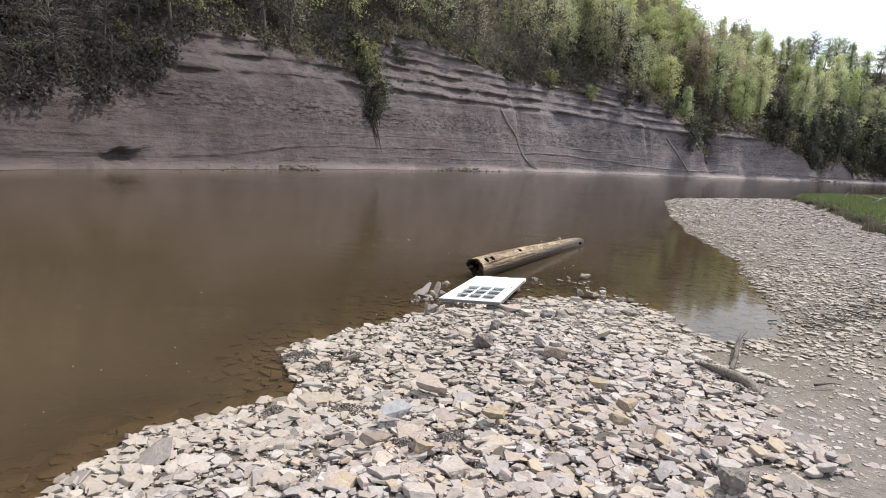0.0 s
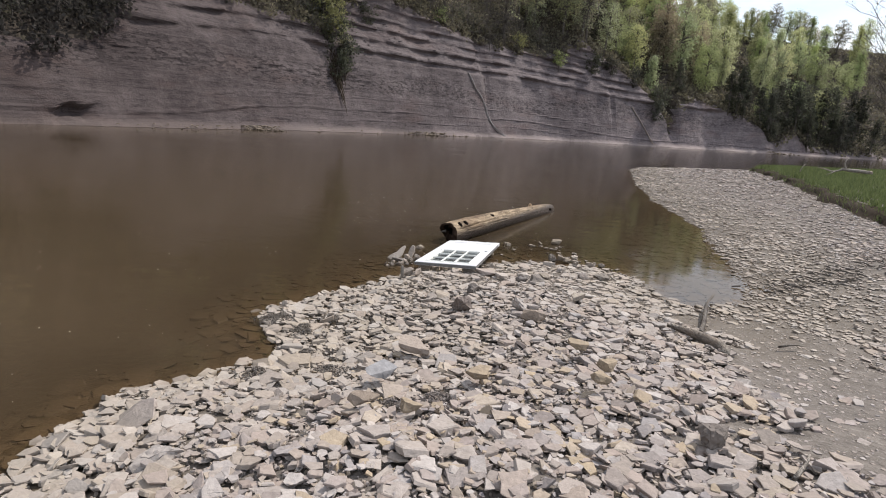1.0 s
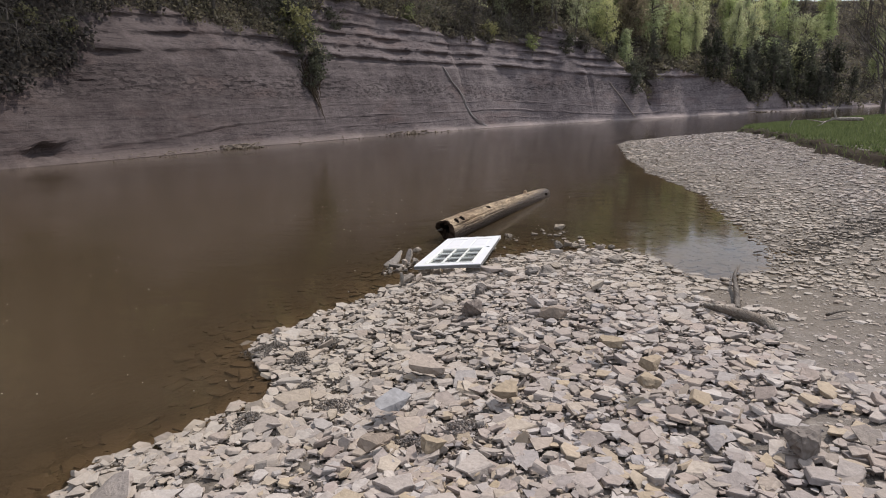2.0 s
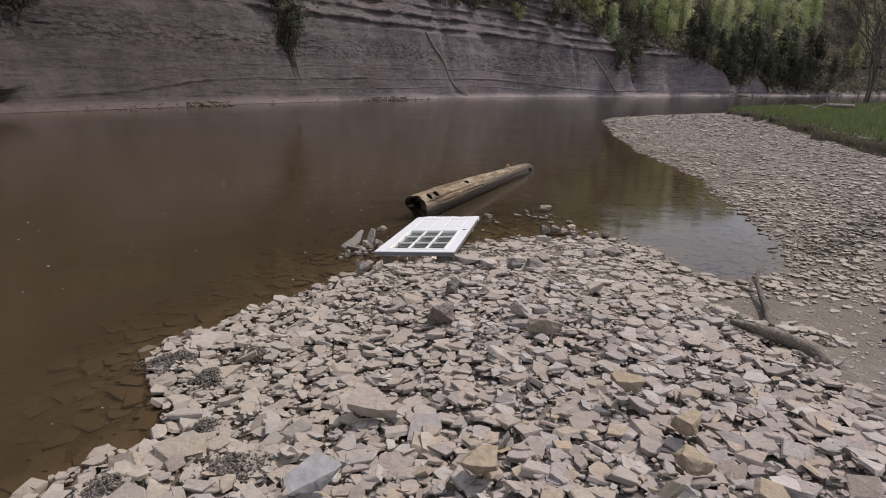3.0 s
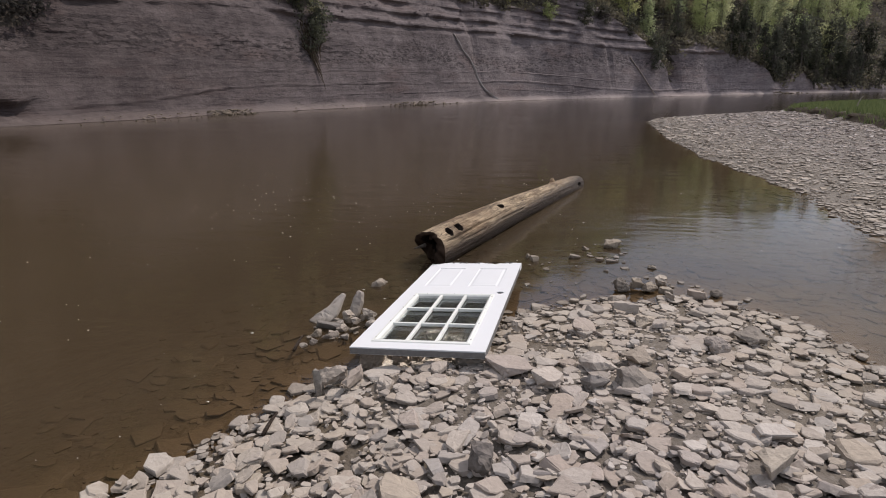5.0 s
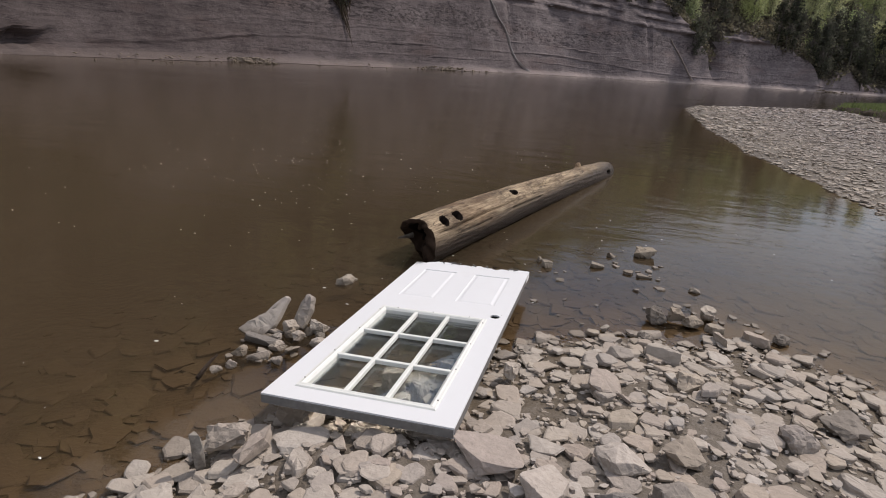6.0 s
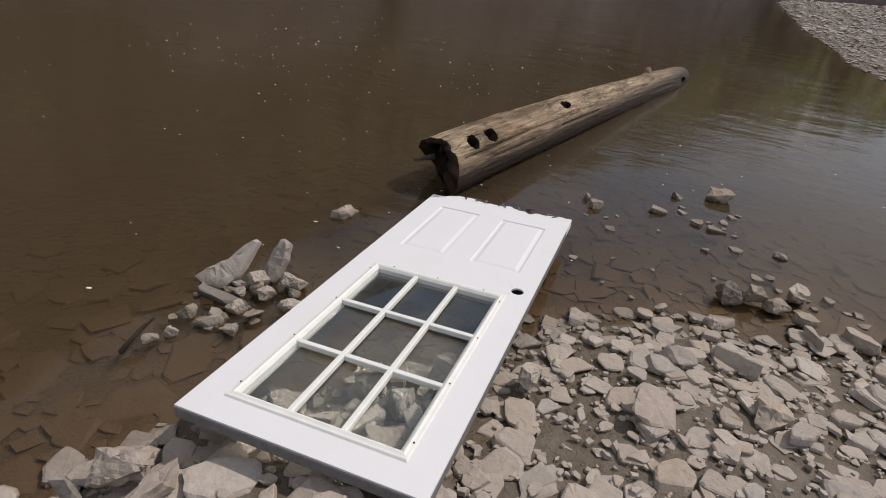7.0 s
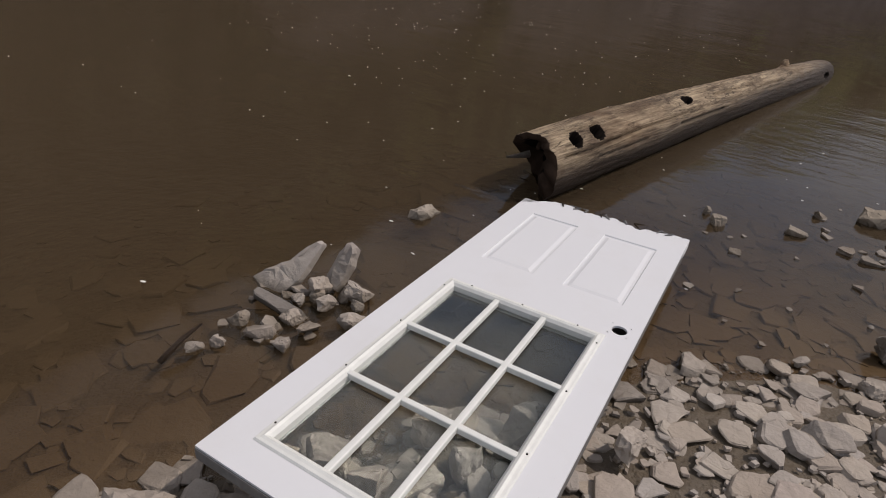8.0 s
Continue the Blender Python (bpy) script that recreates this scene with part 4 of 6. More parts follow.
# ---------- stones ----------
def slab_template(seed, chunky, worn=False):
    """A broken plate of about unit length: a few straight broken sides, chipped corners, a nearly flat top. Returns places and triangles."""
    r = np.random.RandomState(seed)
    m = r.randint(4, 7)
    face = (np.arange(m) + r.uniform(-0.36, 0.36, m)) * 2 * np.pi / m
    far = r.uniform(0.27, 0.47, m)
    corners = []
    for k in range(m):
        a, b = face[k], face[(k + 1) % m]
        p = np.linalg.solve([[math.cos(a), math.sin(a)], [math.cos(b), math.sin(b)]], [far[k], far[(k + 1) % m]])
        p *= min(1.0, 0.62 / np.hypot(*p))
        corners.append(p)
    outline = []
    for k, p in enumerate(corners):
        q = corners[(k + 1) % m]
        outline.append(p)
        if r.uniform() < 0.45:
            outline.append(p + (q - p) * r.uniform(0.3, 0.7) + r.uniform(-0.05, 0.05, 2))
    if worn:                                                  # river-worn: corners rubbed off
        closed = outline
        outline = []
        for k, p in enumerate(closed):
            for q in (closed[k - 1], closed[(k + 1) % len(closed)]):
                outline.append(p + (q - p) * r.uniform(0.10, 0.26))
    outline = np.array(outline) * np.array([1.0, r.uniform(0.7, 1.0)])
    n = len(outline)
    lean = r.uniform(-0.14, 0.14, 2)
    wedge = r.uniform(-0.55, 0.55, 2) * (0.45 if worn else 1.0 if chunky else 0.7)
    rings = []
    for share, z in ((r.uniform(0.84, 1.0), -0.5), (1.0, 0.32), (0.88 if worn else 0.90 if chunky else 0.955, 0.5)):
        ring = outline * share * r.uniform(0.97, 1.02, (n, 1)) + lean * z
        rings.append(np.c_[ring, z + (ring @ wedge) * (z > 0) + r.uniform(-0.07, 0.07, n) * (1.5 if chunky else 1.0)])
    mid = rings[-1].mean(0) + [r.uniform(-0.1, 0.1), r.uniform(-0.1, 0.1), r.uniform(-0.05, 0.10)]
    verts = np.vstack(rings + [[mid]])
    tris = []
    for a in range(2):
        for k in range(n):
            j = (k + 1) % n
            p, q, t, u = a * n + k, a * n + j, (a + 1) * n + j, (a + 1) * n + k
            tris += [(p, q, t), (p, t, u)] if k % 2 else [(p, q, u), (q, t, u)]
    tris += [(2 * n + k, 2 * n + (k + 1) % n, 3 * n) for k in range(n)]
    return verts, np.array(tris)


def chip_template(seed):
    """A small chip of five or six corners."""
    r = np.random.RandomState(seed)
    n = r.randint(4, 6)
    ang = (np.arange(n) + r.uniform(-0.3, 0.3, n)) * 2 * np.pi / n
    rad = 0.5 * r.uniform(0.7, 1.0, n)
    o = np.stack([np.cos(ang) * rad, np.sin(ang) * rad * 0.8], 1)
    verts = np.vstack([np.c_[o, np.full(n, -0.5)], np.c_[o * 0.8, 0.5 + r.uniform(-0.15, 0.15, n)]])
    tris = []
    for k in range(n):
        j = (k + 1) % n
        tris += [(k, j, n + j), (k, n + j, n + k)]
    tris += [(n, n + k, n + k + 1) for k in range(1, n - 1)]
    return verts, np.array(tris)


SHARP = 72
SLABS = [slab_template(s, s % 3 == 0) for s in range(SHARP)] + [slab_template(s, s % 4 == 0, True) for s in range(SHARP, 120)]
BLOCKS = []
for s in range(14):
    bv_, bf_ = chip_template(200 + s)
    n_ = len(bv_) // 2
    BLOCKS.append((bv_, np.vstack([bf_, [(k + 1, k, 0) for k in range(1, n_ - 1)]])))
CHIPS = [chip_template(100 + s) for s in range(14)]


def turn_matrices(r, n, tilt):
    a, b, c = r.uniform(0, 2 * np.pi, n), r.uniform(0, 2 * np.pi, n), np.abs(r.normal(0, tilt, n))
    ux, uy = np.cos(b), np.sin(b)
    C, S = np.cos(c), np.sin(c)
    R = np.zeros((n, 3, 3))
    R[:, 0, 0], R[:, 0, 1], R[:, 0, 2] = C + ux**2 * (1 - C), ux * uy * (1 - C), uy * S
    R[:, 1, 0], R[:, 1, 1], R[:, 1, 2] = ux * uy * (1 - C), C + uy**2 * (1 - C), -ux * S
    R[:, 2, 0], R[:, 2, 1], R[:, 2, 2] = -uy * S, ux * S, C
    Z = np.zeros((n, 3, 3))
    Z[:, 0, 0], Z[:, 0, 1], Z[:, 1, 0], Z[:, 1, 1], Z[:, 2, 2] = np.cos(a), -np.sin(a), np.sin(a), np.cos(a), 1
    return R @ Z


class Scatter:
    """Stones gathered for one joined mesh."""

    def __init__(self):
        self.v, self.f, self.n = [], [], 0

    def add(self, templates, pick, size, turn, place):
        for k, (tv, tf) in enumerate(templates):
            w = np.nonzero(pick == k)[0]
            if not len(w):
                continue
            pts = np.einsum("nij,npj->npi", turn[w], tv[None] * size[w][:, None]) + place[w][:, None]
            self.v.append(pts.reshape(-1, 3))
            self.f.append((tf[None] + (self.n + np.arange(len(w)) * len(tv))[:, None, None]).reshape(-1, 3))
            self.n += len(w) * len(tv)

    def make(self, name, material, parent, label):
        ob = raw(name, np.vstack(self.v), np.vstack(self.f), material, parent)
        return tagged(ob, label, kind="stuff")


def spread(r, n, x0, x1, y0, y1, keep):
    p = np.c_[r.uniform(x0, x1, n), r.uniform(y0, y1, n)]
    d, t, g = signed(p, LAND), signed(p, TRAIL), signed(p, GRASSY)
    ok = keep(p, d, t, g)
    if y0 < -6:                                               # the field thins out unevenly behind
        ok &= p[:, 1] > y0 + 0.7 + 0.8 * wave_noise(p[:, 0], p[:, 1], 1.2, 53) + r.uniform(-0.7, 0.7, n)
    return p[ok]


def stone_batch(r, p, lo, hi, power, flat, tilt, lift):
    """Sizes, turns and places of stones at the plan points p."""
    n = len(p)
    long = lo * (hi / lo) ** (r.uniform(0, 1, n) ** power)
    size = np.stack([long, long * r.uniform(0.8, 1.15, n), long * r.uniform(*flat, n) * np.interp(p[:, 1], [-2.2, -0.4], [1.0, 1.12])], 1)
    flat_lying = p[:, 1] + 0.4 * wave_noise(p[:, 0], p[:, 1], 1.5, 17, 2) > -0.45
    turn = np.where(flat_lying[:, None, None], turn_matrices(r, n, min(tilt, 0.09)), turn_matrices(r, n, tilt))
    z = ground_height(p[:, 0], p[:, 1]) + size[:, 2] * 0.22 + lift * r.uniform(0.2, 1.0, n)
    return size, turn, np.c_[p, z]


def worn_low(p, pick):
    """Stones near the water are worn ones."""
    low = p[:, 1] + 0.5 * wave_noise(p[:, 0], p[:, 1], 1.3, 19, 2) > -1.1
    return np.where(low, SHARP + pick % (len(SLABS) - SHARP), pick)


rs = np.random.RandomState(12)
dry, wet = Scatter(), Scatter()
singles = []


def on_mound(p, d, t, g):
    fray = 0.35 * wave_noise(p[:, 0], p[:, 1], 1.1, 41)
    return (d > -0.10) & (t + fray < 0) & (p[:, 0] < 3.2) & (g < 0)


# the mound the walk goes over: chips, then slabs, then big slabs on top
p = spread(rs, 27000, -2.4, 3.2, -9.5, 2.1, on_mound)
p = p[(p[:, 1] < -0.9) | (rs.uniform(0, 1, len(p)) < 0.75)]
size, turn, place = stone_batch(rs, p, 0.018, 0.055, 1.3, (0.3, 0.6), 0.3, 0.012)
size[:, 2] *= np.interp(p[:, 1], [-1.4, -0.7], [1.0, 0.55])
dry.add(CHIPS, rs.randint(0, len(CHIPS), len(p)), size, turn, place)
p = spread(rs, 30000, -2.4, 3.2, -9.5, 2.1, on_mound)
p = p[(p[:, 1] < -0.5) | (rs.uniform(0, 1, len(p)) < 0.68)]
size, turn, place = stone_batch(rs, p, 0.034, 0.165, 1.45, (0.08, 0.22), 0.27, 0.042)
size *= np.interp(p[:, 1], [-1.2, 0.2], [1.0, 1.08])[:, None]
place[:, 2] -= np.interp(p[:, 1], [-1.2, 0.0], [0.0, 0.022])
pick = worn_low(p, rs.randint(0, SHARP, len(p)))
near = (p[:, 1] > -4.6) & (size[:, 0] > 0.085) & (rs.uniform(0, 1, len(p)) < 0.12)
singles += [(pick[i], size[i], turn[i], place[i]) for i in np.nonzero(near)[0]]
dry.add(SLABS, np.where(near, -1, pick), size, turn, place)
p = spread(rs, 760, -2.0, 3.0, -9.5, 1.9, on_mound)
size, turn, place = stone_batch(rs, p, 0.12, 0.25, 2.2, (0.09, 0.20), 0.2, 0.045)
pick = worn_low(p, rs.randint(0, SHARP, len(p)))
keep_big = (p[:, 1] < -1.5) | (rs.uniform(0, 1, len(p)) < 0.18)
p, size, turn, place, pick = p[keep_big], size[keep_big], turn[keep_big], place[keep_big], pick[keep_big]
under_door = (p[:, 0] > -0.85) & (p[:, 0] < 0.05) & (p[:, 1] > -0.06)
place[under_door, 2] -= 0.05
near = (p[:, 1] > -5.2) & ~under_door
dry.add(SLABS, np.where(near, -1, pick), size, turn, place)
singles = [(pick[i], size[i], turn[i], place[i]) for i in np.nonzero(near)[0]] + singles


# the trodden trail: silt with scattered chips
def on_trail(p, d, t, g):
    return (d > 0.02) & (t > -0.25) & (g < 0)


p = spread(rs, 12000, 2.2, 5.2, -8, 0.6, on_trail)
size, turn, place = stone_batch(rs, p, 0.010, 0.055, 2.6, (0.14, 0.3), 0.12, 0.0)
place[:, 2] -= 0.2 * size[:, 2]
dry.add(CHIPS, rs.randint(0, len(CHIPS), len(p)), size, turn, place)
p = spread(rs, 1500, 2.2, 5.2, -8, 0.6, on_trail)
size, turn, place = stone_batch(rs, p, 0.03, 0.11, 2.4, (0.10, 0.22), 0.10, 0.0)
dry.add(SLABS, rs.randint(0, SHARP, len(p)), size, turn, place)


# the flats beyond the trail and the spit
def on_flats(p, d, t, g):
    bare = wave_noise(p[:, 0], p[:, 1] * 0.6, 1.6, 48) + 0.6 * wave_noise(p[:, 0], p[:, 1], 6.0, 49)
    fray = 0.45 * wave_noise(p[:, 0], p[:, 1], 1.0, 47) + rs.uniform(-0.25, 0.25, len(p))
    return (d > -0.05) & (t + fray < 0.15) & (g < 0.1) & (p[:, 0] > 2.9) & (bare < rs.uniform(0.4, 1.5, len(p)))


p = spread(rs, 24000, 2.9, 9.5, -8, 6, on_flats)
size, turn, place = stone_batch(rs, p, 0.025, 0.13, 1.6, (0.09, 0.24), 0.14, 0.010)
dry.add(SLABS, rs.randint(0, SHARP, len(p)), size, turn, place)
p = spread(rs, 17000, 3.0, 10.5, 5, 18, on_flats)
size, turn, place = stone_batch(rs, p, 0.03, 0.15, 1.8, (0.06, 0.15), 0.26, 0.016)
dry.add(SLABS, rs.randint(0, SHARP, len(p)), size, turn, place)
p = spread(rs, 12000, 3.0, 12.5, 17, 36, on_flats)
size, turn, place = stone_batch(rs, p, 0.05, 0.24, 2.0, (0.06, 0.15), 0.24, 0.02)
dry.add(SLABS, rs.randint(0, SHARP, len(p)), size, turn, place)


# drowned stones along the margin
def in_shallows(p, d, t, g):
    reach = np.interp(p[:, 1], [-6, -2, 0.5, 3, 9], [0.6, 0.85, 1.7, 2.8, 1.4])
    return (d < 0.03) & (d > -reach) & (rs.uniform(0, 1, len(p)) < np.exp(d / (0.9 * reach)))


p = spread(rs, 20000, -4.0, 4.0, -7, 8, in_shallows)
size, turn, place = stone_batch(rs, p, 0.05, 0.26, 1.7, (0.06, 0.13), 0.05, 0.002)
place[:, 2] = np.minimum(place[:, 2], -size[:, 2] * 0.6 - 0.05 * size[:, 0] + 0.012 * (rs.uniform(0, 1, len(p)) < 0.06))
wet.add(SLABS, rs.randint(0, SHARP, len(p)), size, turn, place)

for x, y, w, count in ((0.85, 2.95, 0.26, 12), (0.10, 2.68, 0.08, 4), (1.2, 2.2, 0.2, 12), (1.6, 1.95, 0.18, 10), (-1.15, 0.7, 0.2, 12), (0.5, 1.9, 0.25, 6)):
    p = np.c_[rs.normal(x, w, count), rs.normal(y, w, count)]
    size, turn, place = stone_batch(rs, p, 0.025, 0.085, 1.4, (0.25, 0.5), 0.15, 0.0)
    place[:, 2] = np.maximum(place[:, 2], -0.25 * size[:, 2])
    dry.add(SLABS, rs.randint(0, SHARP, count), size, turn, place)

dry.make("loose_stones", M_STONE, ground, "countless pale grey broken shale stones")
wet.make("drowned_stones", M_STONE_WET, ground, "brown slabs of shale under shallow water")

# dark fine gravel washed into hollows of the mound
gravel = Scatter()
for x, y, w in ((-1.58, -2.26, 0.085), (-1.5, -2.2, 0.06), (-1.16, -2.42, 0.08), (-1.0, -3.5, 0.08), (-0.87, -2.93, 0.06), (-0.51, -3.29, 0.09), (-1.02, -2.09, 0.05), (0.42, -3.66, 0.085), (0.18, -3.86, 0.05)):
    p = np.c_[rs.normal(x, w, 300), rs.normal(y, w * 0.8, 300)]
    size, turn, place = stone_batch(rs, p, 0.010, 0.028, 1.6, (0.4, 0.7), 0.4, 0.0)
    place[:, 2] += 0.03 + 0.05 * np.exp(-((p[:, 0] - x) ** 2 + (p[:, 1] - y) ** 2) / (w * w))
    gravel.add(CHIPS, rs.randint(0, len(CHIPS), len(p)), size, turn, place)
gravel.make("dark_gravel", stone_material("dark_blue_gravel", dark=0.5, ochre=False), ground, "patches of fine dark blue-grey gravel")

# crumbling blocks standing out of the cliff along its weak beds
cliff = bpy.data.objects["cliff"]
rc = np.random.RandomState(44)
rubble = Scatter()
for b0, b1, z0, z1, count, big in ((-24, 6, 6.0, 8.2, 1500, 0.4), (-22, 6, 8.4, 12.5, 1500, 0.5),
                                   (-14, 8, 2.0, 6.0, 400, 0.4), (8.4, 15, 1.5, 8.5, 500, 0.5), (17, 20, 0.5, 4.5, 200, 0.6)):
    count = count // 3
    b = rc.uniform(b0, b1, count)
    j = np.clip(np.searchsorted(BEAR, b), 1, len(BEAR) - 2)
    z = z0 + (z1 - z0) * rc.beta(2.2, 2.2, count) + 0.25 * wave_noise(LONG[j], 0 * b, 30, 45)
    ok = (z < rock_top(b) + 0.3) & (wave_noise(LONG[j], z * 3, 6.0, 46) > rc.uniform(-0.5, 0.4, count))
    j, z = j[ok], z[ok]
    n = len(j)
    long = big * (0.35 + 0.9 * rc.uniform(0, 1, n) ** 2)
    size = np.stack([long * 1.7, long * rc.uniform(0.5, 0.8, n), long * rc.uniform(0.10, 0.2, n)], 1)
    ground_line = FAR_SHORE[j] + FS_T[j] * rc.uniform(-0.3, 0.3, (n, 1)) + FS_N[j] * (set_back(j, z) + 0.09 - 0.1 * size[:, 1] * rc.uniform(0, 1.5, n))[:, None]
    rubble.add(BLOCKS, rc.randint(0, len(BLOCKS), n), size, turn_matrices(rc, n, 0.14), np.c_[ground_line, z])
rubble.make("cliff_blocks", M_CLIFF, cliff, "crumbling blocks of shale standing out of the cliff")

# pale fallen slabs along the foot of the cliff
toe = Scatter()
for b0, spread_b, count, big in ((-32.0, 0.9, 160, 0.42), (-15.5, 1.0, 110, 0.45), (-38, 4, 80, 0.22), (-22, 4, 60, 0.25), (16, 0.6, 40, 0.7)):
    b = rc.normal(b0, spread_b, count)
    j = np.clip(np.searchsorted(BEAR, b), 1, len(BEAR) - 2)
    out = np.abs(rc.normal(0, 0.9, count))
    long = big * (0.35 + 0.9 * rc.uniform(0, 1, count) ** 2)
    size = np.stack([long, long * 0.7, long * rc.uniform(0.12, 0.28, count)], 1)
    spot = FAR_SHORE[j] + FS_N[j] * (set_back(j, np.full(count, 0.15)) - out)[:, None]
    toe.add(SLABS, rc.randint(0, SHARP, count), size, turn_matrices(rc, count, 0.2), np.c_[spot, np.maximum(0.02, 0.28 - 0.22 * out) + 0.2 * size[:, 2]])
toe.make("fallen_slabs", M_STONE_WET, cliff, "pale fallen slabs along the foot of the cliff")


def runnel(points, wide, seed):
    """A pale streak of washed-down silt lying in a groove of the cliff."""
    line = smooth_line(points, 0.15)
    line = line[::2] if len(line) > 120 else line
    w = wide * np.clip(0.8 + 0.35 * wave_noise(line[:, 1], 0 * line[:, 1], 2.0, seed), 0.5, 1.2) * np.interp(line[:, 1], [0, 2, 9], [2.2, 1.0, 0.7])
    rows = []
    for (b, z), half in zip(line, w):
        mid = bank_point(b, z)
        out = Vector((1.0 - mid.x, -6.5 - mid.y, 0.0)).normalized()
        side = Vector((-out.y, out.x, 0.0)) * float(half)
        rows.append([(mid - side + 0.05 * out)[:], (mid + 0.22 * out)[:], (mid + side + 0.05 * out)[:]])
    v = np.array(rows)
    ob = raw("silt_streak", v.reshape(-1, 3), strip(v), M_STONE_ONE, cliff, True)
    return tagged(ob, "pale streak of silt washed down the cliff")


runnel([(-10.6, 8.2), (-10.2, 6.6), (-9.6, 5.0), (-9.2, 3.4), (-8.8, 1.6), (-8.1, 0.3)], 0.22, 3)
runnel([(4.4, 6.2), (4.9, 4.6), (5.4, 2.8), (6.0, 0.4)], 0.16, 4)

slab_meshes = []
for k, (tv, tf) in enumerate(SLABS):
    me = bpy.data.meshes.new("stone")
    me.from_pydata(tv.tolist(), [], tf.tolist())
    me.materials.append(M_STONE_ONE)
    slab_meshes.append(me)
for pick_k, sz, tn, pl in singles[:300]:
    ob = new("stone", slab_meshes[pick_k])
    ob.parent = ground
    ob.matrix_world = Matrix.Translation(pl.tolist()) @ Matrix(tn.tolist()).to_4x4() @ Matrix.Diagonal((*sz.tolist(), 1))


# ---------- rocks that stand out ----------
def build_rock(x, y, z, dims, turn=(0, 0, 0), seed=0, label="", flat=False, material=None, name="rock", taper=0.0):
    """A broken block: a hull of random corners, split along its beds and roughened. z is its middle."""
    rnd = random.Random(seed * 13 + 5)
    bm = bmesh.new()
    for _ in range(16):
        v = Vector((rnd.uniform(-1, 1), rnd.uniform(-1, 1), rnd.uniform(-1, 1)))
        top = (abs(v.x) ** 4 + abs(v.y) ** 4 + abs(v.z) ** 4) ** 0.25
        v = v / top * rnd.uniform(0.86, 1.0) if not flat else Vector((v.x / max(abs(v.x), abs(v.y)), v.y / max(abs(v.x), abs(v.y)), rnd.choice((-1, 1)))) * rnd.uniform(0.8, 1)
        thin = 1 - taper * (v.x + 1) / 2
        bm.verts.new((v.x * dims[0] / 2, v.y * thin * dims[1] / 2, v.z * thin * dims[2] / 2))
    made = bmesh.ops.convex_hull(bm, input=bm.verts)
    bmesh.ops.delete(bm, geom=[g for g in made["geom_interior"] if isinstance(g, bmesh.types.BMVert)], context="VERTS")
    bmesh.ops.dissolve_limit(bm, angle_limit=radians(12), verts=bm.verts, edges=bm.edges)
    bmesh.ops.bevel(bm, geom=bm.edges[:], offset=min(dims) * 0.02, segments=1, affect="EDGES", clamp_overlap=True)
    bmesh.ops.triangulate(bm, faces=bm.faces)
    for limit in (0.45, 0.24, 0.14):
        bmesh.ops.subdivide_edges(bm, edges=[e for e in bm.edges if e.calc_length() > max(dims) * limit], cuts=1)
        bmesh.ops.triangulate(bm, faces=bm.faces)
    steps = [rnd.uniform(-0.09, 0.05) for _ in range(40)]
    lift = rnd.uniform(0.1, 0.5)
    for v in bm.verts:
        q = v.co * (4.0 / max(dims)) + Vector((seed * 3.1, 0, 0))
        v.co += v.co.normalized() * min(dims) * (0.08 * noise.noise(q) + 0.07 * noise.noise(q * 2.7) + 0.04 * noise.noise(q * 6.1))
        bed = steps[int((v.co.z + lift * v.co.x * 0.3) / dims[2] * 7 + 20) % 40]
        v.co.x *= 1 + bed
        v.co.y *= 1 + bed
    ob = part(name, bm, material or M_STONE_ONE)
    ob.matrix_world = pose(x, y, z, *turn)
    return tagged(ob, label or "pale grey broken shale rock on the bank", "rock", "rocks along the bank")


M_ROCK_DARK = stone_material("dark_shale_rock", per="object", dark=0.55, ochre=False)
M_ROCK_DAMP = stone_material("damp_shale_rock", per="object", dark=0.72, ochre=False, tone=(0.97, 0.86, 0.73))
M_WOOD_DRY = plain_material("grey_weathered_wood", (0.30, 0.275, 0.245), 0.9, 0.5, 45, 0.8, 0.15)
M_ROCK_BLUE = plain_material("blue_grey_shale", (0.305, 0.30, 0.305), 0.85, 0.35, 26, 0.6, 0.2)
M_ROCK_OCHRE = plain_material("ochre_shale", (0.34, 0.275, 0.20), 0.88, 0.35, 26, 0.6, 0.2)
IN_WATER = "damp grey rock standing in shallow water"
rock_count = 0


def rocks(entries):
    """Rocks, each: x, y, z of its middle, size, turn, whether a slab, material, label."""
    global rock_count
    for x, y, z, dims, turn, flat, mat, label in entries:
        z += float(door_rise(x, y)) - (0.018 if label == IN_WATER else 0.0)
        build_rock(x, y, z, dims, turn, rock_count + 1, label, flat, mat, taper=0.6 if rock_count == 0 else 0.15)
        rock_count += 1


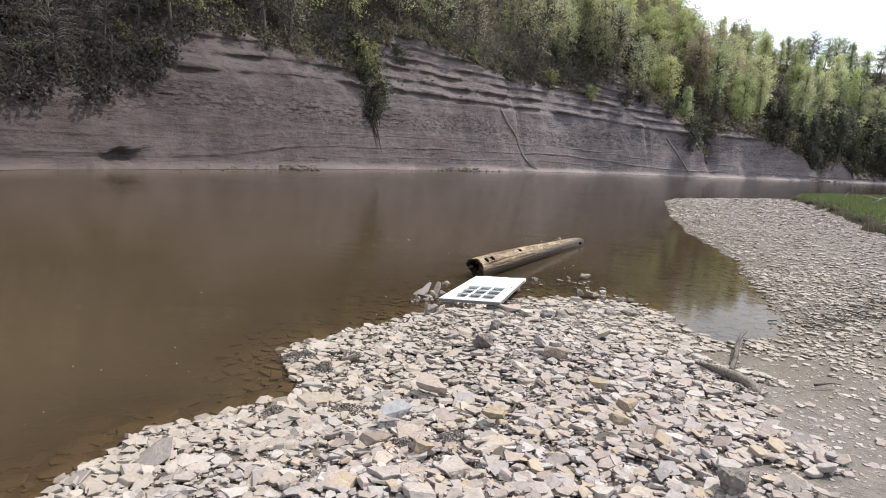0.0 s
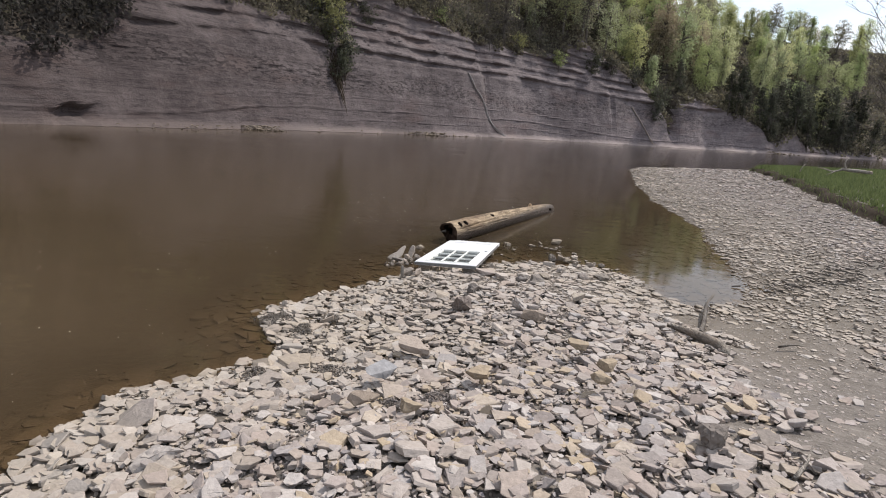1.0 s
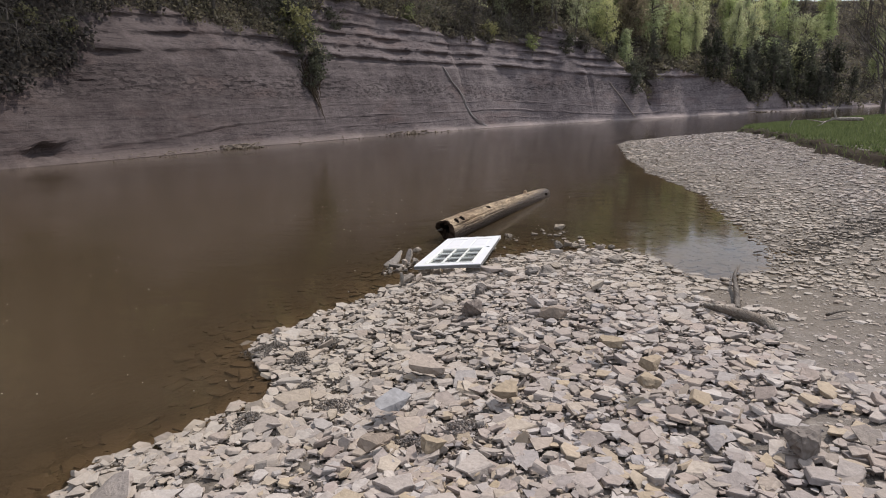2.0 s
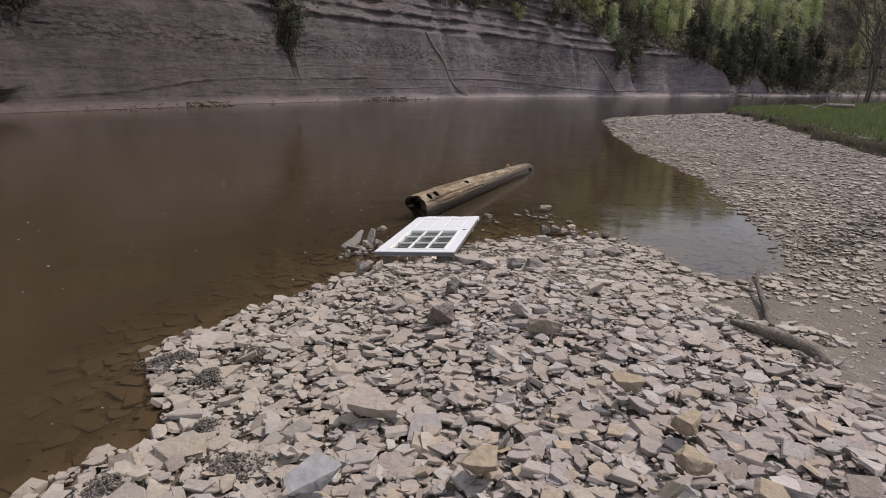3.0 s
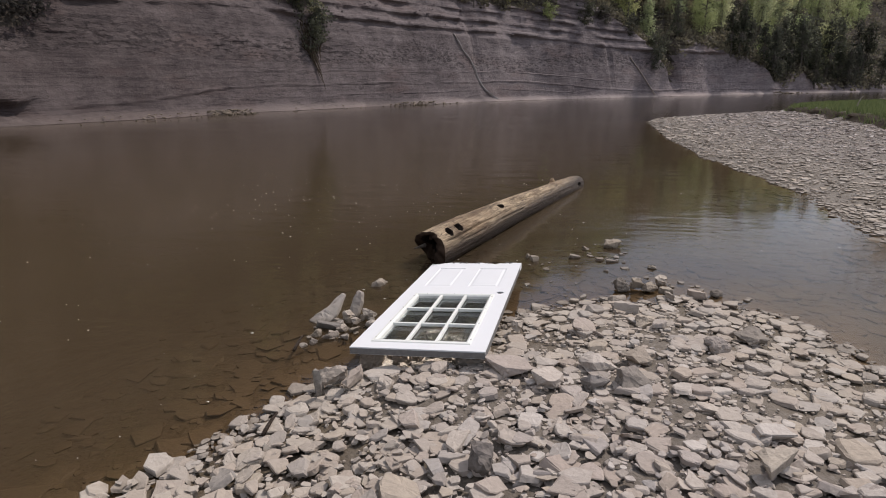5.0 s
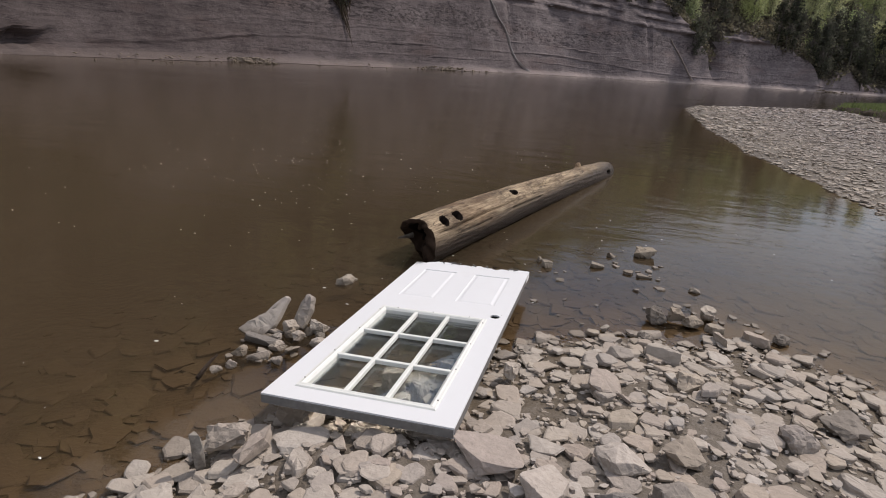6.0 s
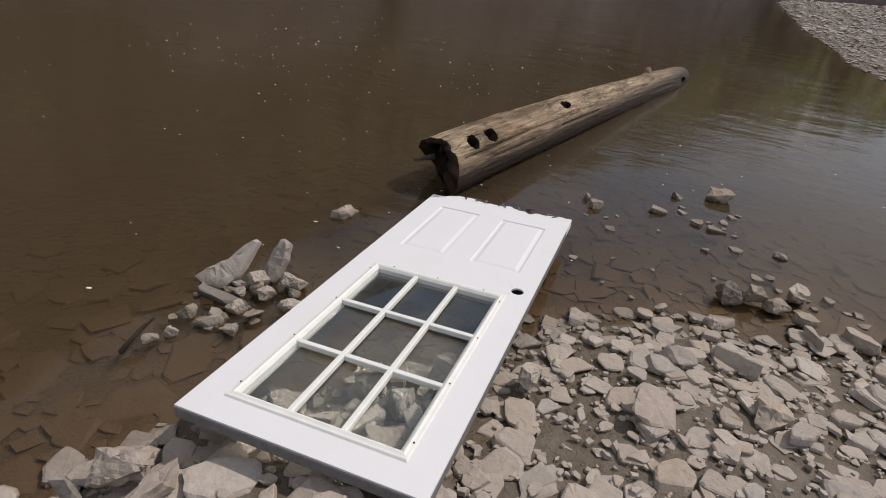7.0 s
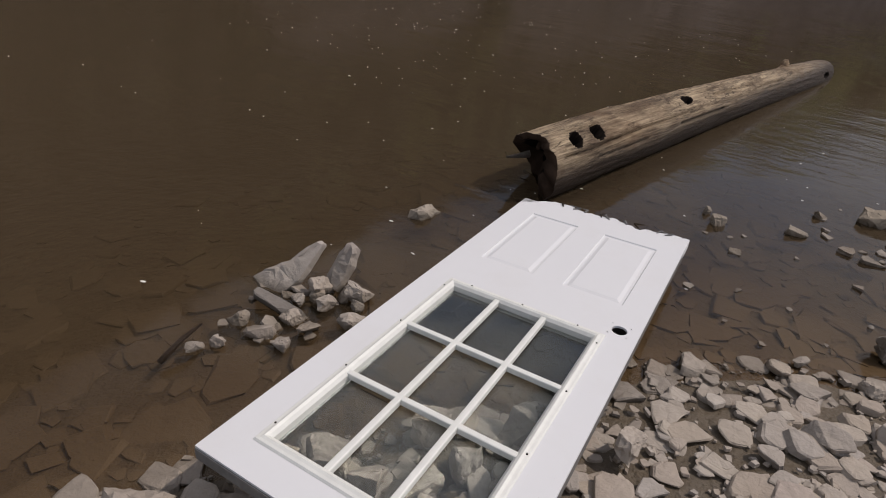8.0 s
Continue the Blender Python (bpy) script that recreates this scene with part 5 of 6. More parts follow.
def build_plate(outline, thick, place, tip, turn, seed, label, material=None):
    """A broken plate with that outline, tipped back by that angle and turned about the upright."""
    rnd = random.Random(seed)
    fine = []
    for (x0, y0), (x1, y1) in zip(outline, outline[1:] + outline[:1]):
        for f in (0.0, 0.33, 0.67):
            fine.append((x0 + (x1 - x0) * f + rnd.uniform(-0.004, 0.004), y0 + (y1 - y0) * f + rnd.uniform(-0.004, 0.004)))
    cx, cy = sum(x for x, y in fine) / len(fine), sum(y for x, y in fine) / len(fine)
    bm = bmesh.new()
    rings = []
    for share, h in ((0.93, -0.5), (1.0, -0.2), (0.99, 0.25), (0.93, 0.5), (0.5, 0.55)):
        rings.append([bm.verts.new((cx + (x - cx) * share + rnd.uniform(-0.003, 0.003), cy + (y - cy) * share + rnd.uniform(-0.003, 0.003),
                                    thick * (h + rnd.uniform(-0.10, 0.10)))) for x, y in fine])
    n = len(fine)
    for a, b in zip(rings, rings[1:]):
        for k in range(n):
            bm.faces.new((a[k], a[(k + 1) % n], b[(k + 1) % n], b[k]))
    bm.faces.new(rings[0][::-1])
    bm.faces.new(rings[-1])
    bmesh.ops.triangulate(bm, faces=bm.faces[:])
    ob = part("rock", bm, material or M_STONE_ONE)
    ob.matrix_world = Matrix.Translation(place) @ Matrix.Rotation(radians(turn), 4, "Z") @ Matrix.Rotation(radians(tip), 4, "X")
    return tagged(ob, label, "rock", "rocks along the bank")


# the heap beside the door, in the water
build_plate([(-0.16, -0.03), (-0.10, -0.065), (-0.01, -0.06), (0.05, 0.02), (0.085, 0.20), (0.06, 0.205), (-0.03, 0.095), (-0.12, 0.02)], 0.04, (-1.30, 0.82, 0.02), 46, 6, 3,
            "tilted pale slab leaning on a heap in water")
build_plate([(-0.045, -0.03), (0.03, -0.03), (0.05, 0.10), (0.03, 0.17), (-0.015, 0.18), (-0.035, 0.10)], 0.045, (-1.15, 0.93, 0.03), 58, -8, 4, "pale upright slab in a heap in water")
rocks([
    (-1.165, 0.87, 0.055, (0.12, 0.10, 0.11), (8, 0, 60), False, M_STONE_ONE, IN_WATER),
    (-1.10, 0.82, 0.035, (0.11, 0.06, 0.07), (0, 18, 80), False, M_STONE_ONE, IN_WATER),
    (-1.035, 0.935, 0.055, (0.12, 0.10, 0.10), (14, 0, 10), False, M_STONE_ONE, IN_WATER),
    (-1.23, 0.69, 0.015, (0.24, 0.09, 0.06), (0, 6, 15), True, M_ROCK_DARK, "dark wet slab in a heap in water"),
    (-1.195, 0.545, 0.030, (0.15, 0.08, 0.07), (10, 0, 12), True, M_STONE_ONE, IN_WATER),
    (-1.295, 0.55, 0.030, (0.09, 0.08, 0.08), (0, 0, 50), False, M_ROCK_DAMP, IN_WATER),
])
rocks([
    (-1.255, 0.42, 0.025, (0.06, 0.05, 0.06), (0, 20, 30), False, M_STONE_ONE, IN_WATER),
    (-1.30, 0.36, 0.020, (0.07, 0.04, 0.05), (0, 10, 60), False, M_STONE_ONE, IN_WATER),
    (-1.05, 0.66, 0.030, (0.09, 0.08, 0.07), (0, 0, 75), False, M_ROCK_DAMP, IN_WATER),
    (-0.95, 0.80, 0.030, (0.14, 0.08, 0.08), (0, 12, 40), False, M_STONE_ONE, IN_WATER),
    (-1.20, 1.70, 0.000, (0.20, 0.15, 0.12), (0, 6, 20), False, M_ROCK_DAMP, "rounded rock just breaking the water"),
])
# rocks in the shallows beyond the door
rocks([
    (0.085, 2.70, 0.020, (0.13, 0.09, 0.11), (0, 8, 30), False, M_ROCK_DAMP, IN_WATER),
    (0.00, 2.80, 0.020, (0.07, 0.06, 0.09), (0, 0, 70), False, M_ROCK_DAMP, IN_WATER),
    (0.47, 2.88, 0.020, (0.12, 0.07, 0.06), (0, 8, 5), True, M_ROCK_DAMP, IN_WATER),
    (0.60, 3.25, 0.020, (0.13, 0.09, 0.08), (0, 8, 40), False, M_ROCK_DAMP, IN_WATER),
    (0.86, 3.38, 0.035, (0.22, 0.16, 0.15), (0, -8, 15), False, M_ROCK_DAMP, "large layered rock standing in shallow water"),
    (0.84, 2.82, 0.012, (0.14, 0.08, 0.05), (0, 4, 10), True, M_ROCK_DAMP, IN_WATER),
    (0.72, 2.86, 0.012, (0.11, 0.08, 0.05), (0, 4, 70), True, M_ROCK_DAMP, IN_WATER),
    (0.21, 2.43, 0.010, (0.07, 0.06, 0.06), (0, 0, 10), False, M_ROCK_DAMP, IN_WATER),
])
rocks([
    (1.20, 2.65, 0.015, (0.10, 0.07, 0.07), (0, 14, 10), False, M_ROCK_DAMP, IN_WATER),
    (0.87, 1.95, 0.045, (0.15, 0.13, 0.15), (0, 6, 25), False, M_ROCK_DARK, "dark square block at the water's edge"),
    (1.00, 1.97, 0.045, (0.12, 0.12, 0.14), (6, 0, 10), False, M_ROCK_DAMP, "square grey block at the water's edge"),
    (1.10, 1.98, 0.040, (0.14, 0.12, 0.09), (0, 0, 40), False, M_ROCK_DAMP, ""),
    (1.21, 2.13, 0.050, (0.15, 0.11, 0.12), (0, 10, 70), False, M_STONE_ONE, ""),
    (1.22, 1.90, 0.035, (0.12, 0.09, 0.06), (0, 6, 30), True, M_ROCK_DAMP, ""),
    (1.25, 1.74, 0.040, (0.19, 0.09, 0.07), (0, 8, 110), True, M_STONE_ONE, ""),
    (1.45, 1.85, 0.035, (0.17, 0.10, 0.07), (10, 0, 150), True, M_STONE_ONE, ""),
])
rocks([
    (1.62, 1.95, 0.020, (0.11, 0.09, 0.08), (0, 0, 30), False, M_ROCK_DARK, "dark wet rock at the water's edge"),
    (0.78, 1.63, 0.030, (0.10, 0.07, 0.07), (0, 0, 140), False, M_STONE_ONE, ""),
    (0.55, 1.66, 0.020, (0.07, 0.05, 0.05), (0, 0, 20), False, M_STONE_ONE, ""),
])
# by the near end of the door
rocks([
    (-0.855, -0.165, 0.070, (0.19, 0.17, 0.12), (0, -10, 30), False, M_STONE_ONE, "big pale rock beside the door's corner"),
    (-0.69, -0.19, 0.085, (0.25, 0.09, 0.08), (0, -6, 72), False, M_STONE_ONE, ""),
    (-0.875, -0.31, 0.095, (0.055, 0.045, 0.22), (8, -4, 20), False, M_WOOD_DRY, "grey weathered splinter of wood standing on end"),
    (0.13, -0.02, 0.150, (0.27, 0.22, 0.06), (-4, 4, 10), True, M_STONE_ONE, "flat pale slab beside the door's corner"),
    (0.36, -0.12, 0.170, (0.19, 0.16, 0.06), (6, 6, 60), True, M_STONE_ONE, ""),
    (0.62, 0.17, 0.155, (0.21, 0.18, 0.10), (0, 6, 20), False, M_STONE_ONE, ""),
    (0.80, -0.06, 0.190, (0.20, 0.19, 0.15), (0, 0, 20), False, M_ROCK_DARK, "dark layered rock among pale stones"),
    (0.60, -0.10, 0.175, (0.18, 0.13, 0.11), (0, 0, 20), False, M_ROCK_DARK, "dark layered rock among pale stones"),
])
rocks([
    (0.10, 0.78, 0.085, (0.13, 0.10, 0.12), (0, 14, 80), False, M_STONE_ONE, ""),
    (0.86, 0.30, 0.160, (0.20, 0.17, 0.11), (0, 0, 60), False, M_ROCK_DAMP, ""),
    (0.95, 0.98, 0.110, (0.17, 0.14, 0.10), (0, 4, 30), False, M_STONE_ONE, ""),
    (0.62, 1.18, 0.090, (0.18, 0.12, 0.10), (0, 4, 20), False, M_STONE_ONE, ""),
    (0.85, 1.30, 0.080, (0.19, 0.14, 0.09), (0, 4, 120), True, M_STONE_ONE, ""),
    (1.60, 0.85, 0.130, (0.20, 0.17, 0.15), (0, 0, 30), False, M_ROCK_DARK, "dark rounded rock among pale stones"),
    (1.35, 0.62, 0.140, (0.17, 0.14, 0.13), (0, 0, 10), False, M_STONE_ONE, ""),
])
# along the small inlet of the shore
rocks([
    (-1.05, -3.32, 0.085, (0.17, 0.15, 0.05), (48, -8, 8), True, M_STONE_ONE, "pale square slab tipped up at the water's edge"),
    (-0.84, -3.18, 0.100, (0.28, 0.17, 0.06), (14, -6, 20), True, M_STONE_ONE, "long pale slab at the water's edge"),
    (-1.02, -3.14, 0.050, (0.16, 0.12, 0.05), (20, 10, 40), True, M_STONE_ONE, "pale slab at the water's edge"),
    (-1.20, -3.42, 0.035, (0.11, 0.09, 0.05), (10, 0, 70), True, M_STONE_ONE, "pale stone at the water's edge"),
    (-1.64, -1.86, 0.050, (0.10, 0.07, 0.12), (8, 4, 30), False, M_STONE_ONE, "pale stone standing at the water's edge"),
    (-0.03, -3.50, 0.300, (0.25, 0.16, 0.06), (18, -8, 66), True, M_ROCK_BLUE, "blue-grey slab lying on the mound"),
    (0.62, -3.30, 0.325, (0.20, 0.15, 0.07), (10, 6, 20), True, M_ROCK_OCHRE, "ochre-stained slab on the mound"),
    (1.52, -2.95, 0.400, (0.17, 0.13, 0.07), (10, 6, 60), True, M_ROCK_OCHRE, "ochre-stained slab on the mound"),
])
rocks([
    (1.30, -2.60, 0.385, (0.19, 0.11, 0.06), (8, 6, 10), True, M_ROCK_OCHRE, "ochre-stained slab on the mound"),
    (0.33, -3.95, 0.330, (0.14, 0.10, 0.07), (8, 16, 50), True, M_ROCK_OCHRE, "orange-brown stained stone on the mound"),
    (1.45, -3.30, 0.440, (0.16, 0.12, 0.06), (12, 0, 120), True, M_ROCK_OCHRE, "ochre-stained slab on the mound"),
])
# on the mound
rocks([
    (0.16, -1.60, 0.250, (0.23, 0.19, 0.18), (0, 0, 25), False, M_ROCK_DARK, "dark blocky rock on the stony mound"),
    (0.13, -0.86, 0.200, (0.20, 0.16, 0.15), (0, 8, 60), False, M_ROCK_DARK, "dark blocky rock on the stony mound"),
    (0.72, -1.48, 0.290, (0.18, 0.15, 0.16), (0, 10, 10), False, M_STONE_ONE, ""),
    (0.88, -1.72, 0.275, (0.25, 0.19, 0.13), (0, 0, 30), False, M_ROCK_DAMP, ""),
    (1.30, -0.72, 0.240, (0.20, 0.15, 0.11), (0, 0, 20), False, M_ROCK_DAMP, ""),
    (0.03, -2.82, 0.250, (0.28, 0.19, 0.07), (14, 6, 10), True, M_STONE_ONE, ""),
    (-1.30, -4.36, 0.120, (0.33, 0.27, 0.06), (24, -26, 20), True, M_STONE_ONE, "large pale slab propped up at the water's edge"),
    (-1.50, -4.66, 0.045, (0.22, 0.14, 0.05), (4, 6, 5), True, M_STONE_ONE, "flat pale slab lying at the water's edge"),
])
rocks([
    (-0.83, -4.76, 0.185, (0.28, 0.22, 0.16), (8, -6, 15), False, M_STONE_ONE, "big pale rock at the water's edge"),
    (2.05, -3.95, 0.500, (0.20, 0.18, 0.14), (0, 0, 15), False, M_ROCK_DARK, "dark rounded rock beside the trail"),
    (0.05, -3.98, 0.360, (0.10, 0.30, 0.10), (0, 14, -28), False, M_ROCK_DAMP, "long grey wedge of rock on the mound"),
])
# small broken pieces filling the heap in the water
rk = random.Random(21)
for n in range(16):
    x, y = -1.16 + rk.gauss(0, 0.09), 0.78 + rk.gauss(0, 0.15)
    s = rk.uniform(0.04, 0.09)
    build_rock(x, y, max(ground_at(x, y), -0.03) + 0.4 * s, (s, s * rk.uniform(0.5, 0.9), s * rk.uniform(0.5, 0.9)), (rk.uniform(-20, 20), rk.uniform(-20, 20), rk.uniform(0, 360)), 140 + n,
               "small broken stone in a heap in water", False, M_STONE_ONE if n % 2 else M_ROCK_DAMP)
# rocks hidden under the door that carry it
for n, (x, y, top) in enumerate([(-0.70, 0.12, 0.168), (-0.10, 0.10, 0.192), (-0.62, 1.85, 0.098), (-0.12, 1.80, 0.118)]):
    low = ground_at(x, y)
    build_rock(x, y, (top + low) / 2, (0.20, 0.17, top - low + 0.01), (0, 0, 40 * n), 80 + n, "grey rock wedged under the fallen door", False, M_ROCK_DAMP)


# flat slabs that show under the glass of the door
for n, (u, v, w, d, a) in enumerate([(-0.60, 0.24, 0.15, 0.12, 20), (-0.475, 0.27, 0.14, 0.11, 100), (-0.36, 0.30, 0.17, 0.13, 60), (-0.22, 0.24, 0.15, 0.13, 10), (-0.27, 0.45, 0.13, 0.10, 130), (-0.42, 0.50, 0.13, 0.10, 40), (-0.20, 0.66, 0.15, 0.11, 80)]):
    low = ground_at(u, v) - 0.01
    build_rock(u, v, (low + 0.135) / 2, (w, d, 0.135 - low), (3, -3, a), 110 + n, "pale flat stone under the glass of the door", True, M_STONE_ONE, taper=0.2)


# ---------- driftwood and sticks ----------
def drift(name, pts, radii, label, sides=9, seed=0, category="driftwood"):
    lo = min(range(len(pts)), key=lambda i: pts[i][2])
    base = Vector(pts[lo])
    bm = bmesh.new()
    fine = smooth_line(pts, 0.04)
    rr = np.interp(np.linspace(0, 1, len(fine)), np.linspace(0, 1, len(radii)), radii)
    rr = rr * (1 + 0.08 * wave_noise(np.linspace(0, 9, len(fine)), np.zeros(len(fine)), 2.0, seed))
    tube(bm, [Vector(q) - base for q in fine], rr, sides, 0.07, seed)
    ob = part(name, bm, M_DRIFT, smooth=True)
    ob.location = base
    return tagged(ob, label, category)


g = ground_at
drift("driftwood_limb", [(2.22, -1.18, g(2.22, -1.18) + 0.06), (2.36, -1.40, g(2.36, -1.4) + 0.075), (2.52, -1.62, g(2.52, -1.62) + 0.075), (2.58, -1.74, g(2.58, -1.74) + 0.05),
                         (2.58, -1.84, g(2.58, -1.84) + 0.02)], [0.020, 0.036, 0.046, 0.048, 0.040], "smooth grey driftwood limb lying on the trail", 14, 3)
drift("stick", [(2.50, -1.15, g(2.5, -1.15) + 0.03), (2.60, -0.75, g(2.6, -0.75) + 0.05), (2.70, -0.30, g(2.7, -0.3) + 0.09), (2.78, 0.05, g(2.78, 0.05) + 0.13), (2.92, 0.42, 0.17)],
      [0.030, 0.026, 0.026, 0.020, 0.012], "bent grey stick reaching towards the pool", 9, 5, "stick")
drift("twig", [(2.62, -1.30, g(2.62, -1.3) + 0.02), (2.74, -1.22, g(2.74, -1.22) + 0.05), (2.86, -1.24, g(2.86, -1.24) + 0.03)], [0.014, 0.010, 0.004],
      "short forked twig on the silt", 6, 6, "twig")
for n, (x, y, a, l) in enumerate([(2.42, -4.1, 60, 0.3), (-1.0, -0.62, 95, 0.18), (-1.32, 0.33, 100, 0.2), (3.3, -1.2, 20, 0.25), (4.6, 2.4, 140, 0.5), (5.4, 4.2, 30, 0.6)]):
    dx, dy = math.cos(radians(a)) * l / 2, math.sin(radians(a)) * l / 2
    h = max(g(x, y), 0) + 0.03
    drift("twig", [(x - dx, y - dy, h), (x + 0.1 * dy, y - 0.1 * dx, h + 0.03), (x + dx, y + dy, h + 0.015)], [0.012, 0.010, 0.005], "thin weathered twig washed up on the bank", 6, 30 + n, "twig")


# a drift line of dark twigs and bark across the flats
rw = np.random.RandomState(64)
wrack = Scatter()
line = smooth_line([(3.75, 1.6), (4.4, 1.9), (5.0, 2.6), (6.0, 3.5), (7.4, 4.6), (8.3, 5.0)], 0.05)
p = line[rw.randint(0, len(line), 240)] + rw.normal(0, 0.24, (240, 2))
size = np.stack([rw.uniform(0.05, 0.22, 240), rw.uniform(0.010, 0.026, 240), rw.uniform(0.008, 0.02, 240)], 1)
wrack.add(CHIPS, rw.randint(0, len(CHIPS), 240), size, turn_matrices(rw, 240, 0.12), np.c_[p, ground_height(p[:, 0], p[:, 1]) + 0.03 + rw.uniform(0, 0.02, 240)])
wrack.make("drift_litter", M_BARK, ground, "line of dark twigs and bark litter across the stones")


# ---------- foam flecks ----------
rf = np.random.RandomState(5)
fv, ff = [], []
for n in range(380):
    x, y = (rf.uniform(-6, 3.5), rf.uniform(-5, 9)) if n < 230 else (rf.normal(-1.6, 0.9), rf.normal(4.2, 1.4)) if n % 3 == 0 else (rf.normal(-3.6, 0.9), rf.normal(5.2, 1.6))
    if signed([(x, y)], LAND)[0] > -0.35:
        continue
    s, el, a = 0.0025 + 0.005 * rf.uniform() ** 2, rf.uniform(1.0, 2.6), rf.uniform(-0.4, 0.4)
    base, k = len(fv), 7
    for j in range(k):
        t = 2 * math.pi * j / k
        u, v = s * el * math.cos(t) * rf.uniform(0.7, 1), s * math.sin(t) * rf.uniform(0.7, 1)
        fv.append((x + u * math.cos(a) - v * math.sin(a), y + u * math.sin(a) + v * math.cos(a), 0.002))
    fv.append((x, y, 0.005))
    ff += [(base + j, base + (j + 1) % k, base + k) for j in range(k)]
tagged(raw("foam_flecks", fv, ff, M_FOAM), "tiny pale flecks of foam drifting on the river", "foam", kind="stuff")


# ---------- the grassy bank ----------
bank = BANK[(BANK[:, 1] > -12) & (BANK[:, 1] < 62)]
bt = np.gradient(bank, axis=0)
bt /= np.hypot(*bt.T)[:, None]
bn = np.stack([bt[:, 1], -bt[:, 0]], 1)
rows_b = []
for off, h in ((-0.30, -0.03), (-0.16, 0.04), (-0.08, 0.12), (-0.02, 0.20), (0.10, 0.25), (0.5, 0.255)):
    q = bank + bn * (off + 0.08 * wave_noise(bank[:, 0], bank[:, 1], 0.9, 60 + int(h * 50))[:, None])
    low = ground_height(bank[:, 0] - bn[:, 0] * 0.5, bank[:, 1] - bn[:, 1] * 0.5)
    rows_b.append(np.c_[q, low + h + 0.03 * wave_noise(bank[:, 0], bank[:, 1], 0.6, 70 + int(h * 50))])
bv = np.stack(rows_b, 1)
tagged(raw("bank_edge", bv.reshape(-1, 3), strip(bv), M_SOIL, smooth=True), "dark eroded soil edge under the grass", "bank", kind="structure")
rg = np.random.RandomState(31)
p = np.c_[rg.uniform(8.2, 34, 90000), rg.uniform(-12, 56, 90000)]
gd = signed(p, GRASSY)
p = p[(gd > -0.07) & (rg.uniform(0, 1, len(p)) < np.exp(-np.maximum(gd, 0) / 7))][:24000]
gz = ground_height(p[:, 0], p[:, 1])
nb = 6
P = np.repeat(np.c_[p, gz], nb, 0) + np.c_[rg.normal(0, 0.07, (len(p) * nb, 2)), np.zeros(len(p) * nb)]
hgt, wid, ang = rg.uniform(0.07, 0.24, len(P)), rg.uniform(0.009, 0.022, len(P)), rg.uniform(0, 6.3, len(P))
side = np.c_[np.cos(ang), np.sin(ang), np.zeros(len(P))] * wid[:, None]
lean = np.c_[rg.normal(0, 0.07, (len(P), 2)), hgt]
blades = np.stack([P - side, P + side, P + lean], 1).reshape(-1, 3)
tagged(raw("grass", blades, np.arange(len(blades)).reshape(-1, 3), M_GRASS), "fresh green grass on the river bank", "grass", kind="stuff")
snag = new("fallen_tree")
sx, sy = 12.6, 22.9
snag.matrix_world = Matrix.Translation((sx, sy, g(sx, sy) + 0.12)) @ Matrix.Scale(0.75, 4)
for n, (pts, rad) in enumerate([([(1.5, 0.1, 0.22), (0.8, 0.0, 0.25), (0.1, 0.0, 0.28), (-0.2, 0.05, 0.30)], [0.10, 0.11, 0.10, 0.07]),
                                ([(0.1, 0.0, 0.28), (-0.05, 0.05, 0.65), (0.12, 0.1, 1.0)], [0.06, 0.05, 0.015]),
                                ([(-0.1, 0.0, 0.28), (-0.6, 0.05, 0.12), (-1.0, 0.1, 0.22), (-1.45, 0.1, 0.30)], [0.06, 0.05, 0.04, 0.015]),
                                ([(-0.5, 0.0, 0.14), (-0.75, -0.1, 0.0), (-1.05, -0.15, -0.1)], [0.04, 0.035, 0.02]),
                                ([(-2.3, 0.3, -0.1), (-2.2, 0.3, 0.25), (-2.05, 0.35, 0.42)], [0.035, 0.03, 0.012])]):
    bm = bmesh.new()
    tube(bm, smooth_line(pts, 0.12), np.interp(np.linspace(0, 1, len(smooth_line(pts, 0.12))), np.linspace(0, 1, len(rad)), rad), 8, 0.12, 40 + n)
    part("trunk" if n == 0 else "limb", bm, M_DRIFT, snag, smooth=True)
tagged(snag, "bleached fallen tree with broken limbs in the grass", "fallen tree")


# ---------- trees ----------
def crown_mesh(name, seed, height, radius, clumps, leaves, leaf, material, low=0.25, column=False):
    r = np.random.RandomState(seed)
    centres = []
    while len(centres) < clumps:
        q = r.uniform(-1, 1, 3)
        rad = np.linalg.norm(q)
        if 0.35 < rad < 1:
            centres.append(q * np.array([radius, radius, height * (1 - low) / 2]) + np.array([0, 0, height * (1 + low) / 2]))
    centres = np.array(centres)
    centres[:, :2] *= (0.75 + 0.5 * r.uniform(0, 1, (clumps, 1)))
    if column:
        centres[:, :2] *= np.clip(1.15 - (centres[:, 2:] / height), 0.15, 1)
    c = np.repeat(centres, leaves, 0)
    c = c + r.normal(0, 1, c.shape) * np.array([radius * 0.17, radius * 0.17, radius * 0.12])
    n = len(c)
    a, b = r.normal(0, 1, (n, 3)), r.normal(0, 1, (n, 3))
    a /= np.linalg.norm(a, axis=1)[:, None]
    b = np.cross(a, b)
    b /= np.linalg.norm(b, axis=1)[:, None]
    s = leaf * r.uniform(0.6, 1.3, (n, 1))
    v = np.stack([c - a * s, c + b * s * 0.7, c + a * s, c - b * s * 0.7], 1).reshape(-1, 3)
    ob = raw(name, v, np.arange(n * 4).reshape(-1, 4), material)
    me = ob.data
    bpy.data.objects.remove(ob)
    return me, centres


